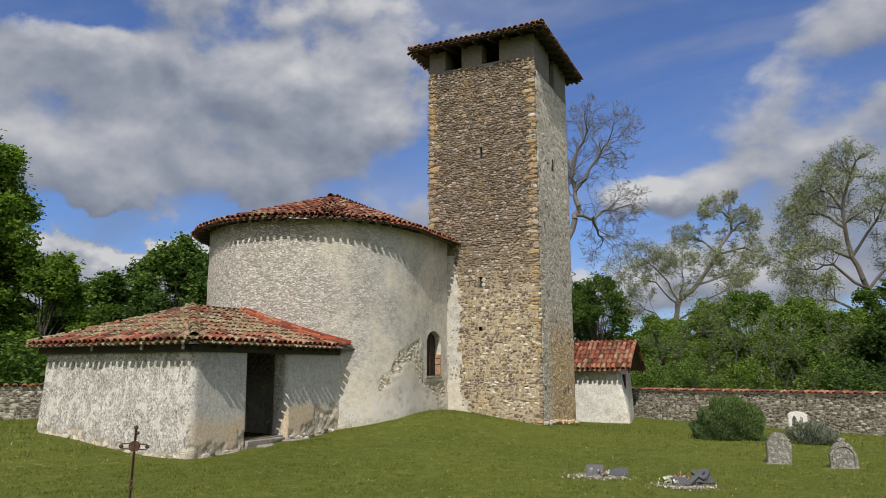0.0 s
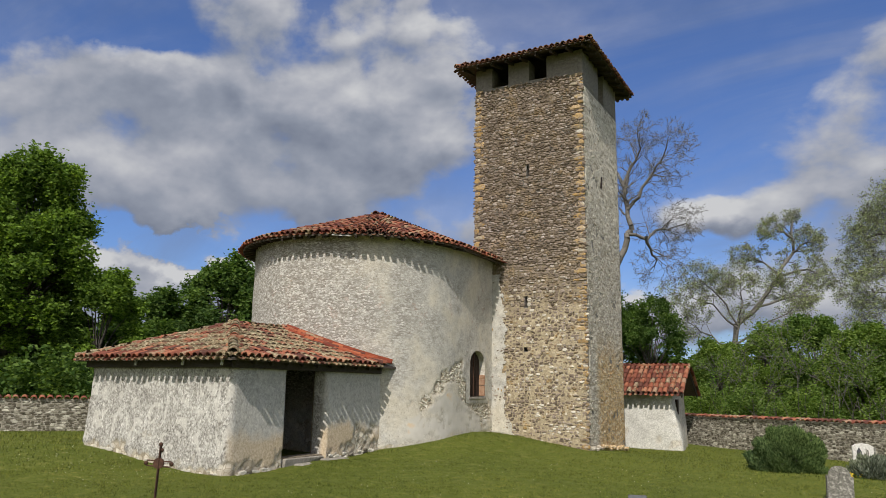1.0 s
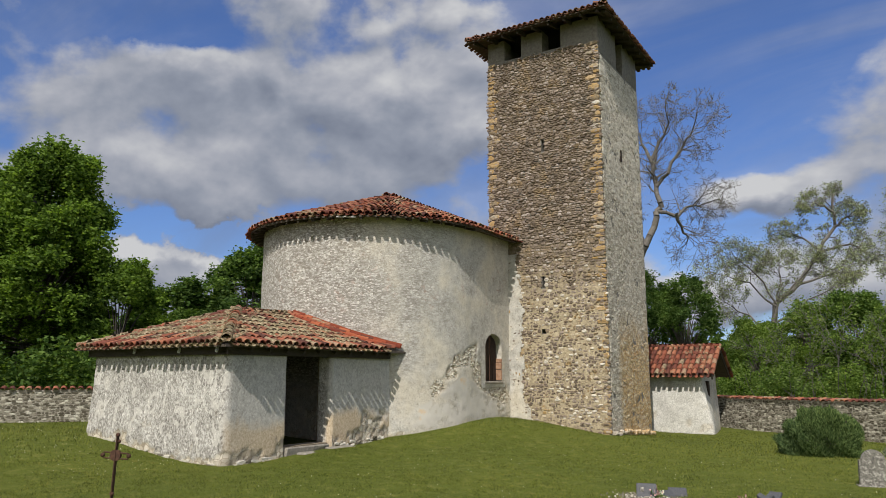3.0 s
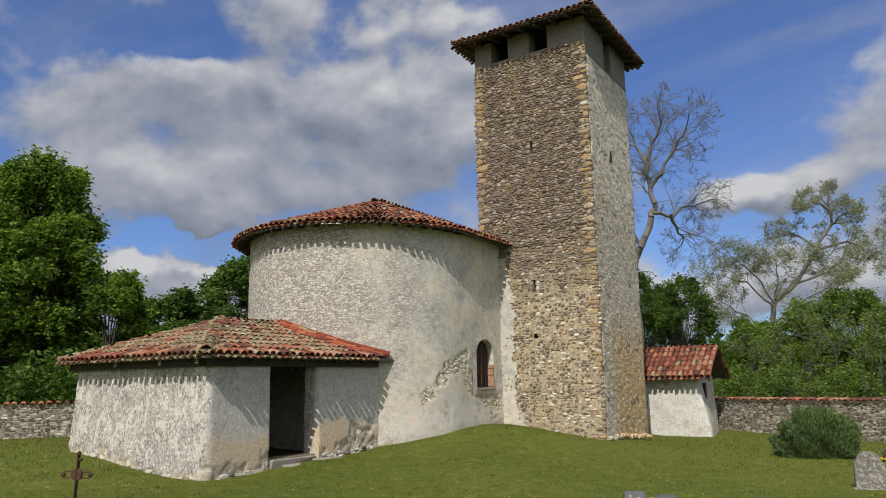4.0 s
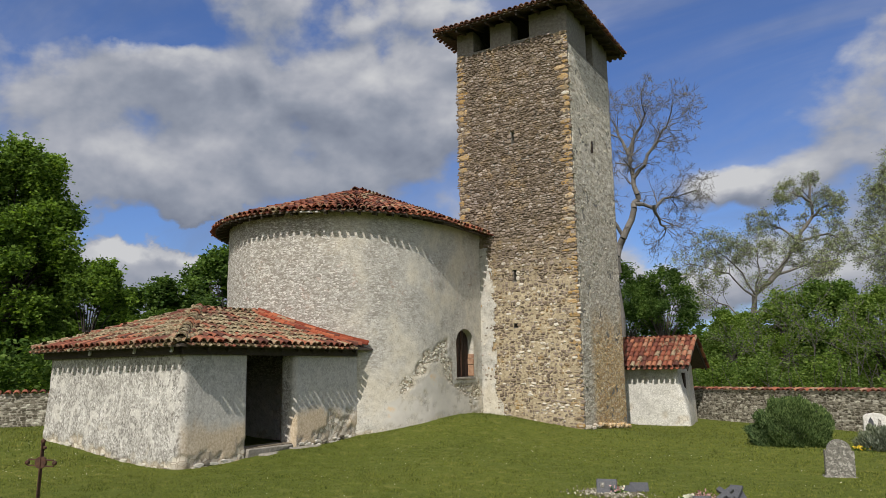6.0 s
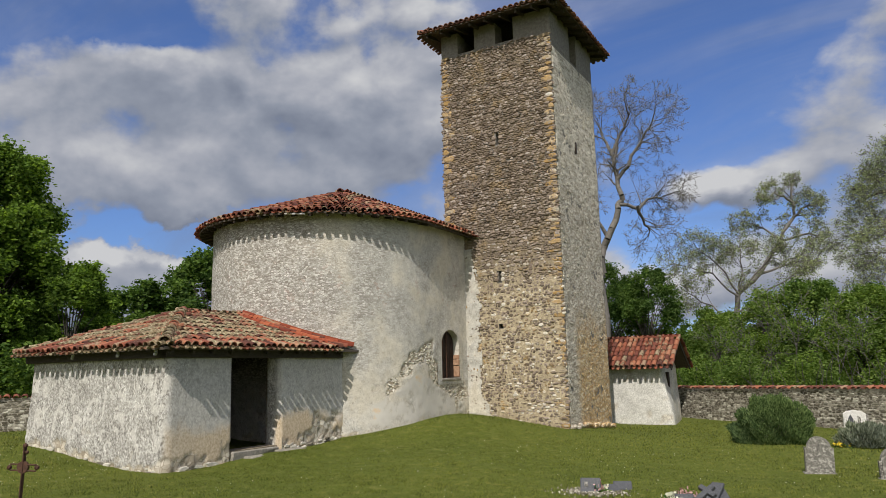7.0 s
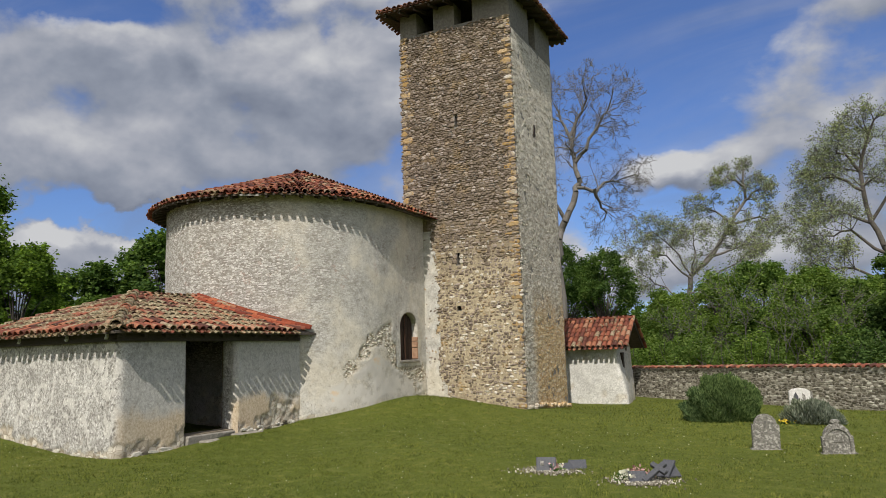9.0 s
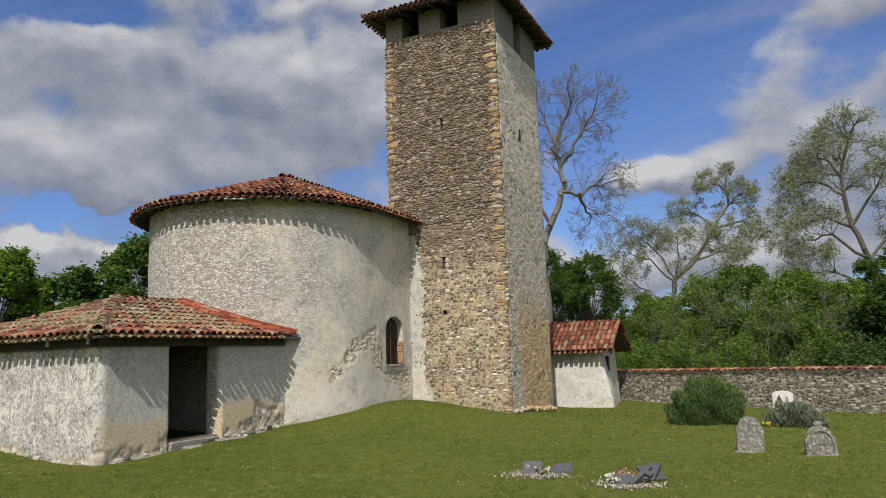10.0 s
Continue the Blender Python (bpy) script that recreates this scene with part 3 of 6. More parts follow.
def tile_slope(pile, o, e, s, n, width, length, inside, rng, single=lambda u, v: True, mat=None, limit=300, eave=None):
    """Half-round tiles in columns up a slope: backs over trays."""
    base = frame_of(o, e, s, n)
    cols, rows = int(width / PITCH), int(length / ROW) + 1
    for c in range(cols + 1):
        wob = rng.uniform(-0.012, 0.012)
        for r in range(rows):
            u, v = (c + 0.5) * PITCH * width / (cols * PITCH + PITCH) * 1.0, r * ROW
            if inside(u - PITCH / 2, v + 0.12):
                m = base @ pose(u - PITCH / 2 + wob, v - 0.15 + rng.uniform(-0.02, 0.03), 0.055, -2.4) @ TURN @ jig(rng, 0.6)
                pile.join(TRAY, m)
            if inside(u, v + 0.12):
                m = base @ pose(u + wob, v - (0.02 if r else 0.03), 0.062, -2.8) @ jig(rng)
                if single(u, v) and pile.singles < limit:
                    pile.single(tile_mesh((eave if eave and (r == 0 or r == 1 and rng.random() < 0.4) else mat) or pile.one), m)
                else:
                    pile.join(TILE, m)


def cap_row(pile, a, b, rng, mat=None, up=(0, 0, 1), lift=0.07, wide=1.35, single=True):
    """A line of cap tiles from the low end a to the high end b."""
    a, b = Vector(a), Vector(b)
    s = (b - a).normalized()
    e = s.cross(Vector(up)).normalized()
    n = e.cross(s)
    for i in range(max(1, int((b - a).length / 0.34))):
        m = frame_of(a + s * (0.34 * i), e, s, n) @ pose(0, 0, lift, -3) @ jig(rng) @ Matrix.Diagonal((wide, 1.0, wide, 1))
        if single and pile.singles < 300:
            pile.single(tile_mesh(mat or pile.one), m)
        else:
            pile.join(TILE, m)


# ---- plan ----
CX, CY, R, RE = -6.81, -2.65, 3.51, 3.92
AY = -1.95  # the cone's peak stands back from the centre of the curve
NAVE_END = 9.0
EAVE, APEX = 5.86, 7.42


def ground_z(x, y):
    z = -0.27 + 0.57 * math.exp(-(((x + 3.6) / 3.4) ** 2 + ((y + 1.2) / 4.2) ** 2))
    z += 0.40 * smooth(-5, -10, x) - 0.25 * smooth(-3, 6, y) * smooth(-4, 0, x)
    z += 0.03 * math.sin(x * 0.7 + 1) * math.sin(y * 0.6)
    z += 0.13 * math.exp(-((x + 3.9) ** 2 / 1.2 + (y + 7.8) ** 2 / 1.6))
    return z


def spread(lo, hi, c, n, k):
    """n values from lo to hi, densest at c."""
    a, b = math.asinh((lo - c) / k), math.asinh((hi - c) / k)
    return [c + k * math.sinh(a + (b - a) * i / (n - 1)) for i in range(n)]


def build_ground():
    n = 220
    xs, ys = spread(-900, 900, 0, n, 10), spread(-900, 900, -8, n, 10)
    verts = [(x, y, ground_z(x, y) + (0.018 * fbm((x, y, 0), 1.6) if abs(x) < 25 and abs(y) < 25 else 0)) for y in ys for x in xs]
    me = bpy.data.meshes.new("ground")
    me.from_pydata(verts, [], [(j * n + i, j * n + i + 1, (j + 1) * n + i + 1, (j + 1) * n + i) for j in range(n - 1) for i in range(n - 1)])
    me.shade_smooth()
    me.materials.append(M_grass)
    return tagged(new("ground", me), "mown green churchyard lawn with dry patches", "lawn", kind="structure")


build_ground()

# ---- bell tower ----
OPEN_F = [(-3.36, -2.72), (-1.94, -1.28)]
SILL, TOP = 12.28, 13.05


def build_tower():
    t = thing("bell_tower", "tall square rubble-stone bell tower with lichen-stained corners", "tower")
    holes = [(-2.0, 9.0, 0.045, 0.20), (-2.08, 4.5, 0.04, 0.19), (-2.1, 2.93, 0.06, 0.07)]
    cuts = [-1.2] + [z for _, c, _, h in reversed(holes) for z in (c - h, c + h)] + [11.84]
    core = [(-4, 0, 0.35, 4, -1.2, 11.84), (-4, -2.3, 0, 0.35, -1.2, 11.84), (-1.8, 0, 0, 0.35, -1.2, 11.84)]
    core += [(-2.3, -1.8, 0, 0.35, cuts[i], cuts[i + 1]) for i in range(0, len(cuts), 2)]
    for a, c, w, h in holes:
        core += [(-2.3, a - w, 0, 0.35, c - h, c + h), (a + w, -1.8, 0, 0.35, c - h, c + h)]
    core += [ (-4, 0, 0, 0.55, 11.84, SILL), (-4, -0.0, 3.45, 4, 11.84, TOP), (-4, -3.45, 0.55, 3.45, 11.84, TOP)]
    edges = [-4, OPEN_F[0][0], OPEN_F[0][1], OPEN_F[1][0], OPEN_F[1][1], 0]
    core += [(edges[i], edges[i + 1], 0, 0.55, SILL, TOP) for i in (0, 2, 4)]
    core += [(-0.55, 0, 0.55, 1.76, 11.84, TOP), (-0.55, 0, 2.42, 3.45, 11.84, TOP)]
    wall = part("wall", boxes(*core), M_band, t, "grey rendered wall under the eaves")
    rng = random.Random(11)
    # front: rubble in courses on an earth mortar bed
    skin("mortar_bed", steps(-3.98, -0.02, 0.08), steps(-0.6, 12.26, 0.08), lambda u, v: ((u, 0, v), (0, -1, 0)), wall, M_towermortar,
         lambda p, u, v: 0.006 + 0.02 * fbm(p, 3) + 0.012 * fbm(p, 9, 3) + 0.028 * smooth(7.0, 3.5, v), hole=lambda u, v: any(abs(u - a) < w + 0.03 and abs(v - c) < h + 0.02 for a, c, w, h in holes))

    def skip(u, v):
        x, z = u - 4, v - 0.5
        return any(abs(x - a) < w + 0.09 and abs(z - c) < h + 0.03 for a, c, w, h in holes) or z > 12.22 + 0.1 * fbm((x, 0, 0), 1.5) - 0.08 * smooth(-3.2, -4, x)
    pile = Pile("stone", wall, M_stone, M_stone_j, "coursed brown and grey rubble stones")
    base = frame_of((-4, -0.005, -0.5), (1, 0, 0), (0, 0, 1), (0, -1, 0))
    rows = lambda v: (0.04, 0.085) if v > 6.3 else (0.045, 0.105)
    lens = lambda v: (0.07, 0.22) if v > 6.3 else (0.06, 0.22)
    lay_stones(pile, base, 4.0, 12.9, rows, lens, (0.02, 0.06), lambda u, v: v < 2.2 and u > 1.6, skip, rng, M_stone, 280)
    pile.done("rubble")
    # slabs that frame the slits
    for a, c, w, h in holes:
        for sgn in (-1, 1):
            for k in range(max(1, int(h * 2 / 0.16))):
                m = frame_of((a + sgn * (w + 0.075), -0.005, c - h + 0.08 + 0.16 * k), (1, 0, 0), (0, 0, 1), (0, -1, 0)) @ Matrix.Diagonal((0.16, 0.15, 0.045, 1))
                pile.single(stone_mesh(rng.randrange(14), M_stone), m)
    # plaster run over the tower where the nave meets it
    skin("plaster_strip", steps(-3.4, -2.3, 0.04), steps(-0.2, 5.5, 0.05), lambda u, v: ((u, 0, v), (0, -1, 0)), wall, M_apse, lambda p, u, v: 0.06 + 0.012 * fbm(p, 5),
         hole=lambda u, v: u > -2.84 + 0.14 * fbm((u, 0, v), 1.5) - 0.12 * smooth(3.5, 5.4, v) + 0.3 * smooth(1.0, 0.2, v) + 0.12 * fbm((u, 3, v), 7), label="pale plaster strip along the joint")
    # corner stones
    for x, side in ((-4.0, 1), (0.0, -1)):
        z = -0.45
        i = 0
        while z < 12.15:
            h = rng.uniform(0.11, 0.27)
            w = (0.44 if i % 2 else 0.26) * rng.uniform(0.7, 1.15)
            m = frame_of((x + side * w / 2 - side * 0.02, -0.005, z + h / 2), (1, 0, 0), (0, 0, 1), (0, -1, 0)) @ pose(0, 0, 0, 0, 0, rng.uniform(-3, 3)) @ Matrix.Diagonal((w * 1.02, h * rng.uniform(0.8, 1.02), rng.uniform(0.025, 0.05), 1))
            ob = new("quoin", stone_mesh(rng.randrange(14), M_quoin))
            ob.parent, ob.matrix_basis = wall, m
            z += h
            i += 1
    # side face: rough cast with stones that show through
    def rough(p, u, v):
        return 0.012 + 0.018 * fbm(p, 1.8) + 0.014 * fbm(p, 9, 3)
    skin("rough_cast", steps(0.0, 4.0, 0.055), steps(-0.6, 11.82, 0.055), lambda u, v: ((0, u, v), (1, 0, 0)), wall, M_render, rough,
         label="rough tan plaster with ochre stains low down")
    for a, b in ((0.0, 1.74), (2.44, 4.0)):
        skin("upper_cast", steps(a, b, 0.06), steps(11.8, TOP, 0.06), lambda u, v: ((0, u, v), (1, 0, 0)), wall, M_band, lambda p, u, v: 0.008 + 0.006 * fbm(p, 4))
    pile = Pile("side_stone", wall, M_render, M_render)
    for _ in range(280):
        y, z = 0.05 + 3.85 * rng.random() ** 1.5, -0.3 + 10.8 * rng.random() ** 1.3
        m = frame_of((0.0, y, z), (0, 1, 0), (0, 0, 1), (1, 0, 0)) @ pose(0, 0, 0, 0, 0, rng.uniform(-15, 15)) @ Matrix.Diagonal((rng.uniform(0.08, 0.3), rng.uniform(0.05, 0.13), rng.uniform(0.014, 0.028), 1))
        pile.join(STONES[rng.randrange(14)], m)
    for k in range(26):
        m = frame_of((0.02, 0.1 + k * 0.155, ground_z(0.1, k * 0.15) + rng.uniform(0.02, 0.14)), (0, 1, 0), (0, 0, 1), (1, 0, 0)) @ Matrix.Diagonal((rng.uniform(0.14, 0.26), rng.uniform(0.08, 0.18), 0.1, 1))
        pile.join(STONES[k % 14], m)
    pile.done("scattered_stone")
    # no opening here: a dark block stands for the slit's shade
    part("slit", boxes((-0.02, 0.035, 1.76, 1.87, 8.6, 9.0)), M_dark, wall, "dark block painted for the shade in a narrow slit")
    # roof: a low pyramid with deep eaves
    roof = new("roof")
    roof.parent = t
    x0, x1, y0, y1, ze, zt = -4.48, 0.49, -0.71, 4.63, 12.93, 13.95
    cx, cy = (x0 + x1) / 2, (y0 + y1) / 2
    bm = bmesh.new()
    lo = [bm.verts.new(p) for p in [(x0, y0, ze), (x1, y0, ze), (x1, y1, ze), (x0, y1, ze)]]
    hi = [bm.verts.new((v.co.x, v.co.y, ze + 0.035)) for v in lo]
    a, b = bm.verts.new((cx, cy, zt - 0.03)), bm.verts.new((cx, cy, zt))
    for i in range(4):
        j = (i + 1) % 4
        bm.faces.new((lo[j], lo[i], a))
        bm.faces.new((hi[i], hi[j], b))
        bm.faces.new((lo[i], lo[j], hi[j], hi[i]))
    part("boarding", bm, M_board, roof, "dark eave boards")
    for k in range(9):
        f = (k + 0.5) / 9
        for p, q in (((x0 + (x1 - x0) * f, y0 + 0.06, ze - 0.05), (x0 + (x1 - x0) * f, 0.3, ze + 0.16)), ((x1 - 0.06, y0 + (y1 - y0) * f, ze - 0.05), (-0.3, y0 + (y1 - y0) * f, ze + 0.16))):
            bm = bmesh.new()
            beam(bm, p, q, 0.07, 0.1)
            part("rafter", bm, M_wood, roof)
    pile = Pile("tile", roof, M_darktile_o, M_darktile_j, "dark weathered half-round clay tiles")
    for o, e, w, d in (((x0, y0), (1, 0), x1 - x0, y1 - y0), ((x1, y0), (0, 1), y1 - y0, x1 - x0), ((x1, y1), (-1, 0), x1 - x0, y1 - y0), ((x0, y1), (0, -1), y1 - y0, x1 - x0)):
        run = d / 2
        L = math.hypot(run, zt - ze)
        s = Vector((-e[1] * run, e[0] * run, zt - ze)).normalized()
        ev = Vector((*e, 0))
        n = ev.cross(s)
        tile_slope(pile, (*o, ze + 0.035), ev, s, n, w, L, lambda u, v, w=w, L=L: v / L * w / 2 - 0.05 < u < w - v / L * w / 2 + 0.05, rng, lambda u, v: v < 0.7)
    for c in ((x0, y0), (x1, y0), (x1, y1), (x0, y1)):
        cap_row(pile, (*c, ze + 0.04), (cx, cy, zt + 0.04), rng, M_mossy_o)
    pile.done("roof_tiles")
    return t


build_tower()

# ---- nave with its round apse ----
TILT = math.atan2(APEX - EAVE, RE)


def apse_path(s):
    """Along the outer wall: s in metres from the start of the curve in the west; past it the straight south wall."""
    arc = math.pi * R
    if s < 0:
        return (CX - R, CY - s), (-1, 0)
    if s <= arc:
        a = math.pi + s / R
        return (CX + R * math.cos(a), CY + R * math.sin(a)), (math.cos(a), math.sin(a))
    return (CX + R, CY + s - arc), (1, 0)


WIN = (-1.68, -0.62, 1.38, 2.40)


def near_line(y, z, pts):
    best = 9.0
    for (a, b), (c, d) in zip(pts, pts[1:]):
        t = min(max(((y - a) * (c - a) + (z - b) * (d - b)) / ((c - a) ** 2 + (d - b) ** 2), 0), 1)
        best = min(best, math.hypot(y - a - t * (c - a), z - b - t * (d - b)))
    return best


def apse_marks(p, u, v):
    x, y, z = p
    if x < CX:
        return {"bare": 0.0, "fresh": 0.0}
    w = fbm(p, 2.5, 5)
    low = z - ground_z(x, y)
    line = min(near_line(y, z, [(-4.0, 1.22), (-3.55, 1.55), (-3.2, 1.85), (-2.45, 2.2)]) - 0.10,
               near_line(y, z, [(-2.4, 2.05), (-2.0, 1.35), (-1.4, 0.98), (-0.2, 0.92)]) - 0.13,
               near_line(y, z, [(-3.9, 0.78), (-3.6, 0.86), (-3.2, 0.70)]) - 0.04)
    bare = smooth(0.12, 0.02, line + 0.34 * w)
    bare = max(bare, smooth(0.10, 0.03, low + 0.25 * w))
    bare = max(bare, smooth(0.30, 0.36, w) * smooth(1.6, 0.9, z) * 0.8)
    peak = 1.6 - 0.65 * abs(y + 3.0) ** 0.9 if y < -3.0 else 1.6 - 0.42 * (y + 3.0)
    fresh = smooth(0.06, -0.02, z - peak + 0.05 * w) * smooth(-4.9, -4.6, y + 0.3 * w) * smooth(-0.8, -1.0, y)
    return {"bare": bare * (1 - 0.7 * fresh), "fresh": fresh * (1 - bare)}


def apse_disp(p, u, v):
    return 0.016 * fbm(p, 0.7) + 0.003 * fbm(p, 6, 4)


def build_apse():
    t = thing("church_nave", "round-ended plastered church nave with a low tiled roof", "church")
    arc = math.pi * R

    def f(u, v):
        (x, y), n = apse_path(u)
        k = 0.05 * smooth(1.0, -0.4, v)
        return (x + n[0] * k, y + n[1] * k, v), (*n, 0)
    wall = new("wall")
    wall.parent = t
    tagged(wall, "curved wall of weathered cream and grey plaster")
    win_s = arc + WIN[0] - CY - 0.22, arc + WIN[1] - CY + 0.22
    zs = steps(-0.6, 5.98, 0.055)
    skin("plaster", steps(0.8, arc - CY + 0.05, 0.055), zs, f, wall, M_apse, apse_disp, apse_marks, hole=lambda u, v: win_s[0] < u < win_s[1] and WIN[2] - 0.14 < v < WIN[3] + 0.6)
    skin("plaster", steps(-NAVE_END + CY, 0.8, 0.4), steps(-0.6, 5.98, 0.4), f, wall, M_apse, lambda p, u, v: 0.0, apse_marks)
    # solid masonry behind
    bm = bmesh.new()
    ss = steps(-NAVE_END + CY, arc - CY + 0.4, 0.3)
    outer = [apse_path(s) for s in ss if not arc + WIN[0] - CY - 0.2 < s < arc + WIN[1] - CY + 0.2]
    prev = None
    for (x, y), n in outer:
        col = [bm.verts.new((x - n[0] * d, y - n[1] * d, z)) for d, z in ((0.05, -1.2), (0.05, 5.95), (0.7, 5.95), (0.7, -1.2))]
        if prev and abs(prev[0].co.y - y) < 0.5:
            for i in range(4):
                bm.faces.new((prev[i], col[i], col[(i + 1) % 4], prev[(i + 1) % 4]))
        prev = col
    xw = CX + R
    box(bm, xw - 0.7, xw - 0.05, WIN[0] - 0.5, WIN[1] + 0.5, -1.2, WIN[2] - 0.02)
    box(bm, xw - 0.7, xw - 0.05, WIN[0] - 0.5, WIN[1] + 0.5, WIN[3] + 0.45, 5.95)
    box(bm, xw - 0.7, xw - 0.05, WIN[0] - 0.5, WIN[0] - 0.01, WIN[2] - 0.02, WIN[3] + 0.45)
    box(bm, xw - 0.7, xw - 0.05, WIN[1] + 0.01, WIN[1] + 0.5, WIN[2] - 0.02, WIN[3] + 0.45)
    part("masonry", bm, M_limemortar, wall)
    part("end_wall", boxes((CX - R, xw, NAVE_END - 0.5, NAVE_END, -1.2, 5.95)), M_limemortar, wall)
    pile = Pile("bared_stone", wall, M_limemortar, M_bared)
    rng = random.Random(77)
    for _ in range(3000):
        u, v = rng.uniform(arc * 0.62, arc - CY - 0.1), rng.uniform(-0.1, 2.4)
        p, n = f(u, v)
        if apse_marks(p, u, v)["bare"] > 0.55 and not (win_s[0] < u < win_s[1] and WIN[2] - 0.2 < v):
            m = frame_of(Vector(p) - Vector(n) * 0.028, (-n[1], n[0], 0), (0, 0, 1), n) @ pose(0, 0, 0, 0, 0, rng.uniform(-25, 25)) @ Matrix.Diagonal((rng.uniform(0.05, 0.15), rng.uniform(0.025, 0.06), rng.uniform(0.008, 0.025), 1))
            pile.join(STONES[rng.randrange(14)], m)
    pile.done("rubble")
    # arched window
    win = new("window")
    win.parent = t
    y0, y1, zb, zs_ = WIN
    cy, r = (y0 + y1) / 2, (y1 - y0) / 2
    arch = [(y0, zb)] + [(cy - r * math.cos(math.pi * i / 14), zs_ + r * 0.80 * math.sin(math.pi * i / 14)) for i in range(15)] + [(y1, zb)]
    # surround: a plaster face with the opening cut out, and its reveal
    bm = bmesh.new()
    ya, yb, za, zz = y0 - 0.24, y1 + 0.24, zb - 0.18, zs_ + 0.66
    rim = []
    for y, z in arch:
        if z <= zb + 1e-6:
            rim.append((ya if y < cy else yb, za))
        else:
            dy, dz = y - cy, z - zs_
            k = min(abs((ya - cy) / dy) if abs(dy) > 1e-6 else 9, (zz - zs_) / dz if dz > 1e-6 else 9)
            rim.append((cy + dy * k, zs_ + dz * k))
    vi = [bm.verts.new((xw + 0.012, y, z)) for y, z in arch]
    vo = [bm.verts.new((xw + 0.004, y, z)) for y, z in rim]
    vb = [bm.verts.new((xw - 0.22, y, z)) for y, z in arch]
    k = len(arch)
    for i in range(k - 1):
        bm.faces.new((vo[i], vo[i + 1], vi[i + 1], vi[i]))
        bm.faces.new((vi[i], vi[i + 1], vb[i + 1], vb[i]))
    bm.faces.new((vo[-1], vo[0], vi[0], vi[-1]))
    bm.faces.new((vi[-1], vi[0], vb[0], vb[-1]))
    bmesh.ops.recalc_face_normals(bm, faces=bm.faces[:])
    part("surround", bm, M_apse, win, "plastered reveal of the arched window")
    bm = bmesh.new()
    ring = []
    for i in range(15):
        a = math.pi * i / 14
        for rr, xx in ((r * 1.03, 0.0), (r * 1.03, 0.016), (r * 1.24, 0.013), (r * 1.34, 0.004)):
            ring.append(bm.verts.new((xw + xx, cy - rr * math.cos(a), zs_ + rr * 0.80 * math.sin(a))))
    for i in range(14):
        for j in range(3):
            bm.faces.new((ring[i * 4 + j], ring[i * 4 + 4 + j], ring[i * 4 + 5 + j], ring[i * 4 + 1 + j]))
    part("arch", bm, M_apse, win, "grey plaster arch over the window")
    for i in range(4):
        w = (y1 - y0) / 4
        part("shutter_board", bevelled(boxes((xw - 0.22, xw - 0.185, y0 + w * i + 0.006, y0 + w * (i + 1) - 0.006, zb, zs_ + r * (0.62 if i in (0, 3) else 0.9))), 0.008), M_dark, win)
    for i in range(2):
        bm = bmesh.new()
        beam(bm, (xw - 0.10, y0 + 0.22 + 0.24 * i, zb), (xw - 0.10, y0 + 0.22 + 0.24 * i, zs_ + r * 0.8), 0.028, 0.028, (1, 0, 0))
        part("bar", bm, M_iron, win, "rusty upright iron bar")
    z = zb + 0.03
    for i, h in enumerate((0.34, 0.2, 0.14)):
        part("brick", bevelled(boxes((xw - 0.18, xw + 0.016, y1 - 0.05 - 0.012 * (i % 2), y1 + 0.02, z, z + h - 0.012)), 0.012), M_brick, win, "pink brick lining the window jamb")
        z += h
    part("sill", bevelled(boxes((xw - 0.2, xw + 0.05, y0 - 0.04, y1 + 0.04, zb - 0.07, zb + 0.004)), 0.012), M_slab, win)
    # roof
    roof = new("roof")
    roof.parent = t
    rng = random.Random(23)
    bm = bmesh.new()
    ra = [(CX - RE, NAVE_END)] + [(CX + RE * math.cos(a), CY + RE * math.sin(a)) for a in [math.pi + math.pi * i / 60 for i in range(61)]] + [(CX + RE - 0.1, -0.02)]
    inn = [(CX - R + 0.1, NAVE_END)] + [(CX + (R - 0.1) * math.cos(a), CY + (R - 0.1) * math.sin(a)) for a in [math.pi + math.pi * i / 60 for i in range(61)]] + [(CX + R - 0.1, -0.02)]
    top = [(CX, NAVE_END)] + [(CX, AY)] * 61 + [(CX, -0.02)]
    rows3 = [[bm.verts.new((*p, z)) for p in pts] for pts, z in ((inn, EAVE + 0.07), (ra, EAVE - 0.05), (ra, EAVE + 0.0), (top, APEX))]
    for lo, hi in zip(rows3, rows3[1:]):
        for i in range(len(ra) - 1):
            bm.faces.new((lo[i], lo[i + 1], hi[i + 1], hi[i]))
    bmesh.ops.remove_doubles(bm, verts=bm.verts[:], dist=1e-5)
    part("boarding", bm, M_board, roof, "dark boards under the eaves")
    part("back_slope", boxes((-9.0, -4.2, 0, NAVE_END, EAVE - 0.1, EAVE)), M_board, roof)
    pile = Pile("tile", roof, M_tile_o, M_tile_j, "weathered red half-round clay tiles")
    L = math.hypot(RE, APEX - EAVE)
    peak = Vector((CX, AY, APEX))
    for r in range(int(L / ROW)):
        cols = max(3, round(math.pi * RE * (1 - r * ROW / L) / PITCH))
        for c in range(cols):
            for tray in (True, False):
                a = math.pi + math.pi * (c + (0.0 if tray else 0.5)) / cols
                foot = Vector((CX + RE * math.cos(a), CY + RE * math.sin(a), EAVE + 0.01))
                s = (peak - foot).normalized()
                e = s.cross(Vector((0, 0, 1))).normalized()
                o = foot.lerp(peak, r * ROW / L) - s * (0.15 + rng.uniform(-0.03, 0.02) if tray else 0.03)
                m = frame_of(o, e, s, e.cross(s))
                sag = 0.03 * fbm((o.x, o.y, 0), 0.9)
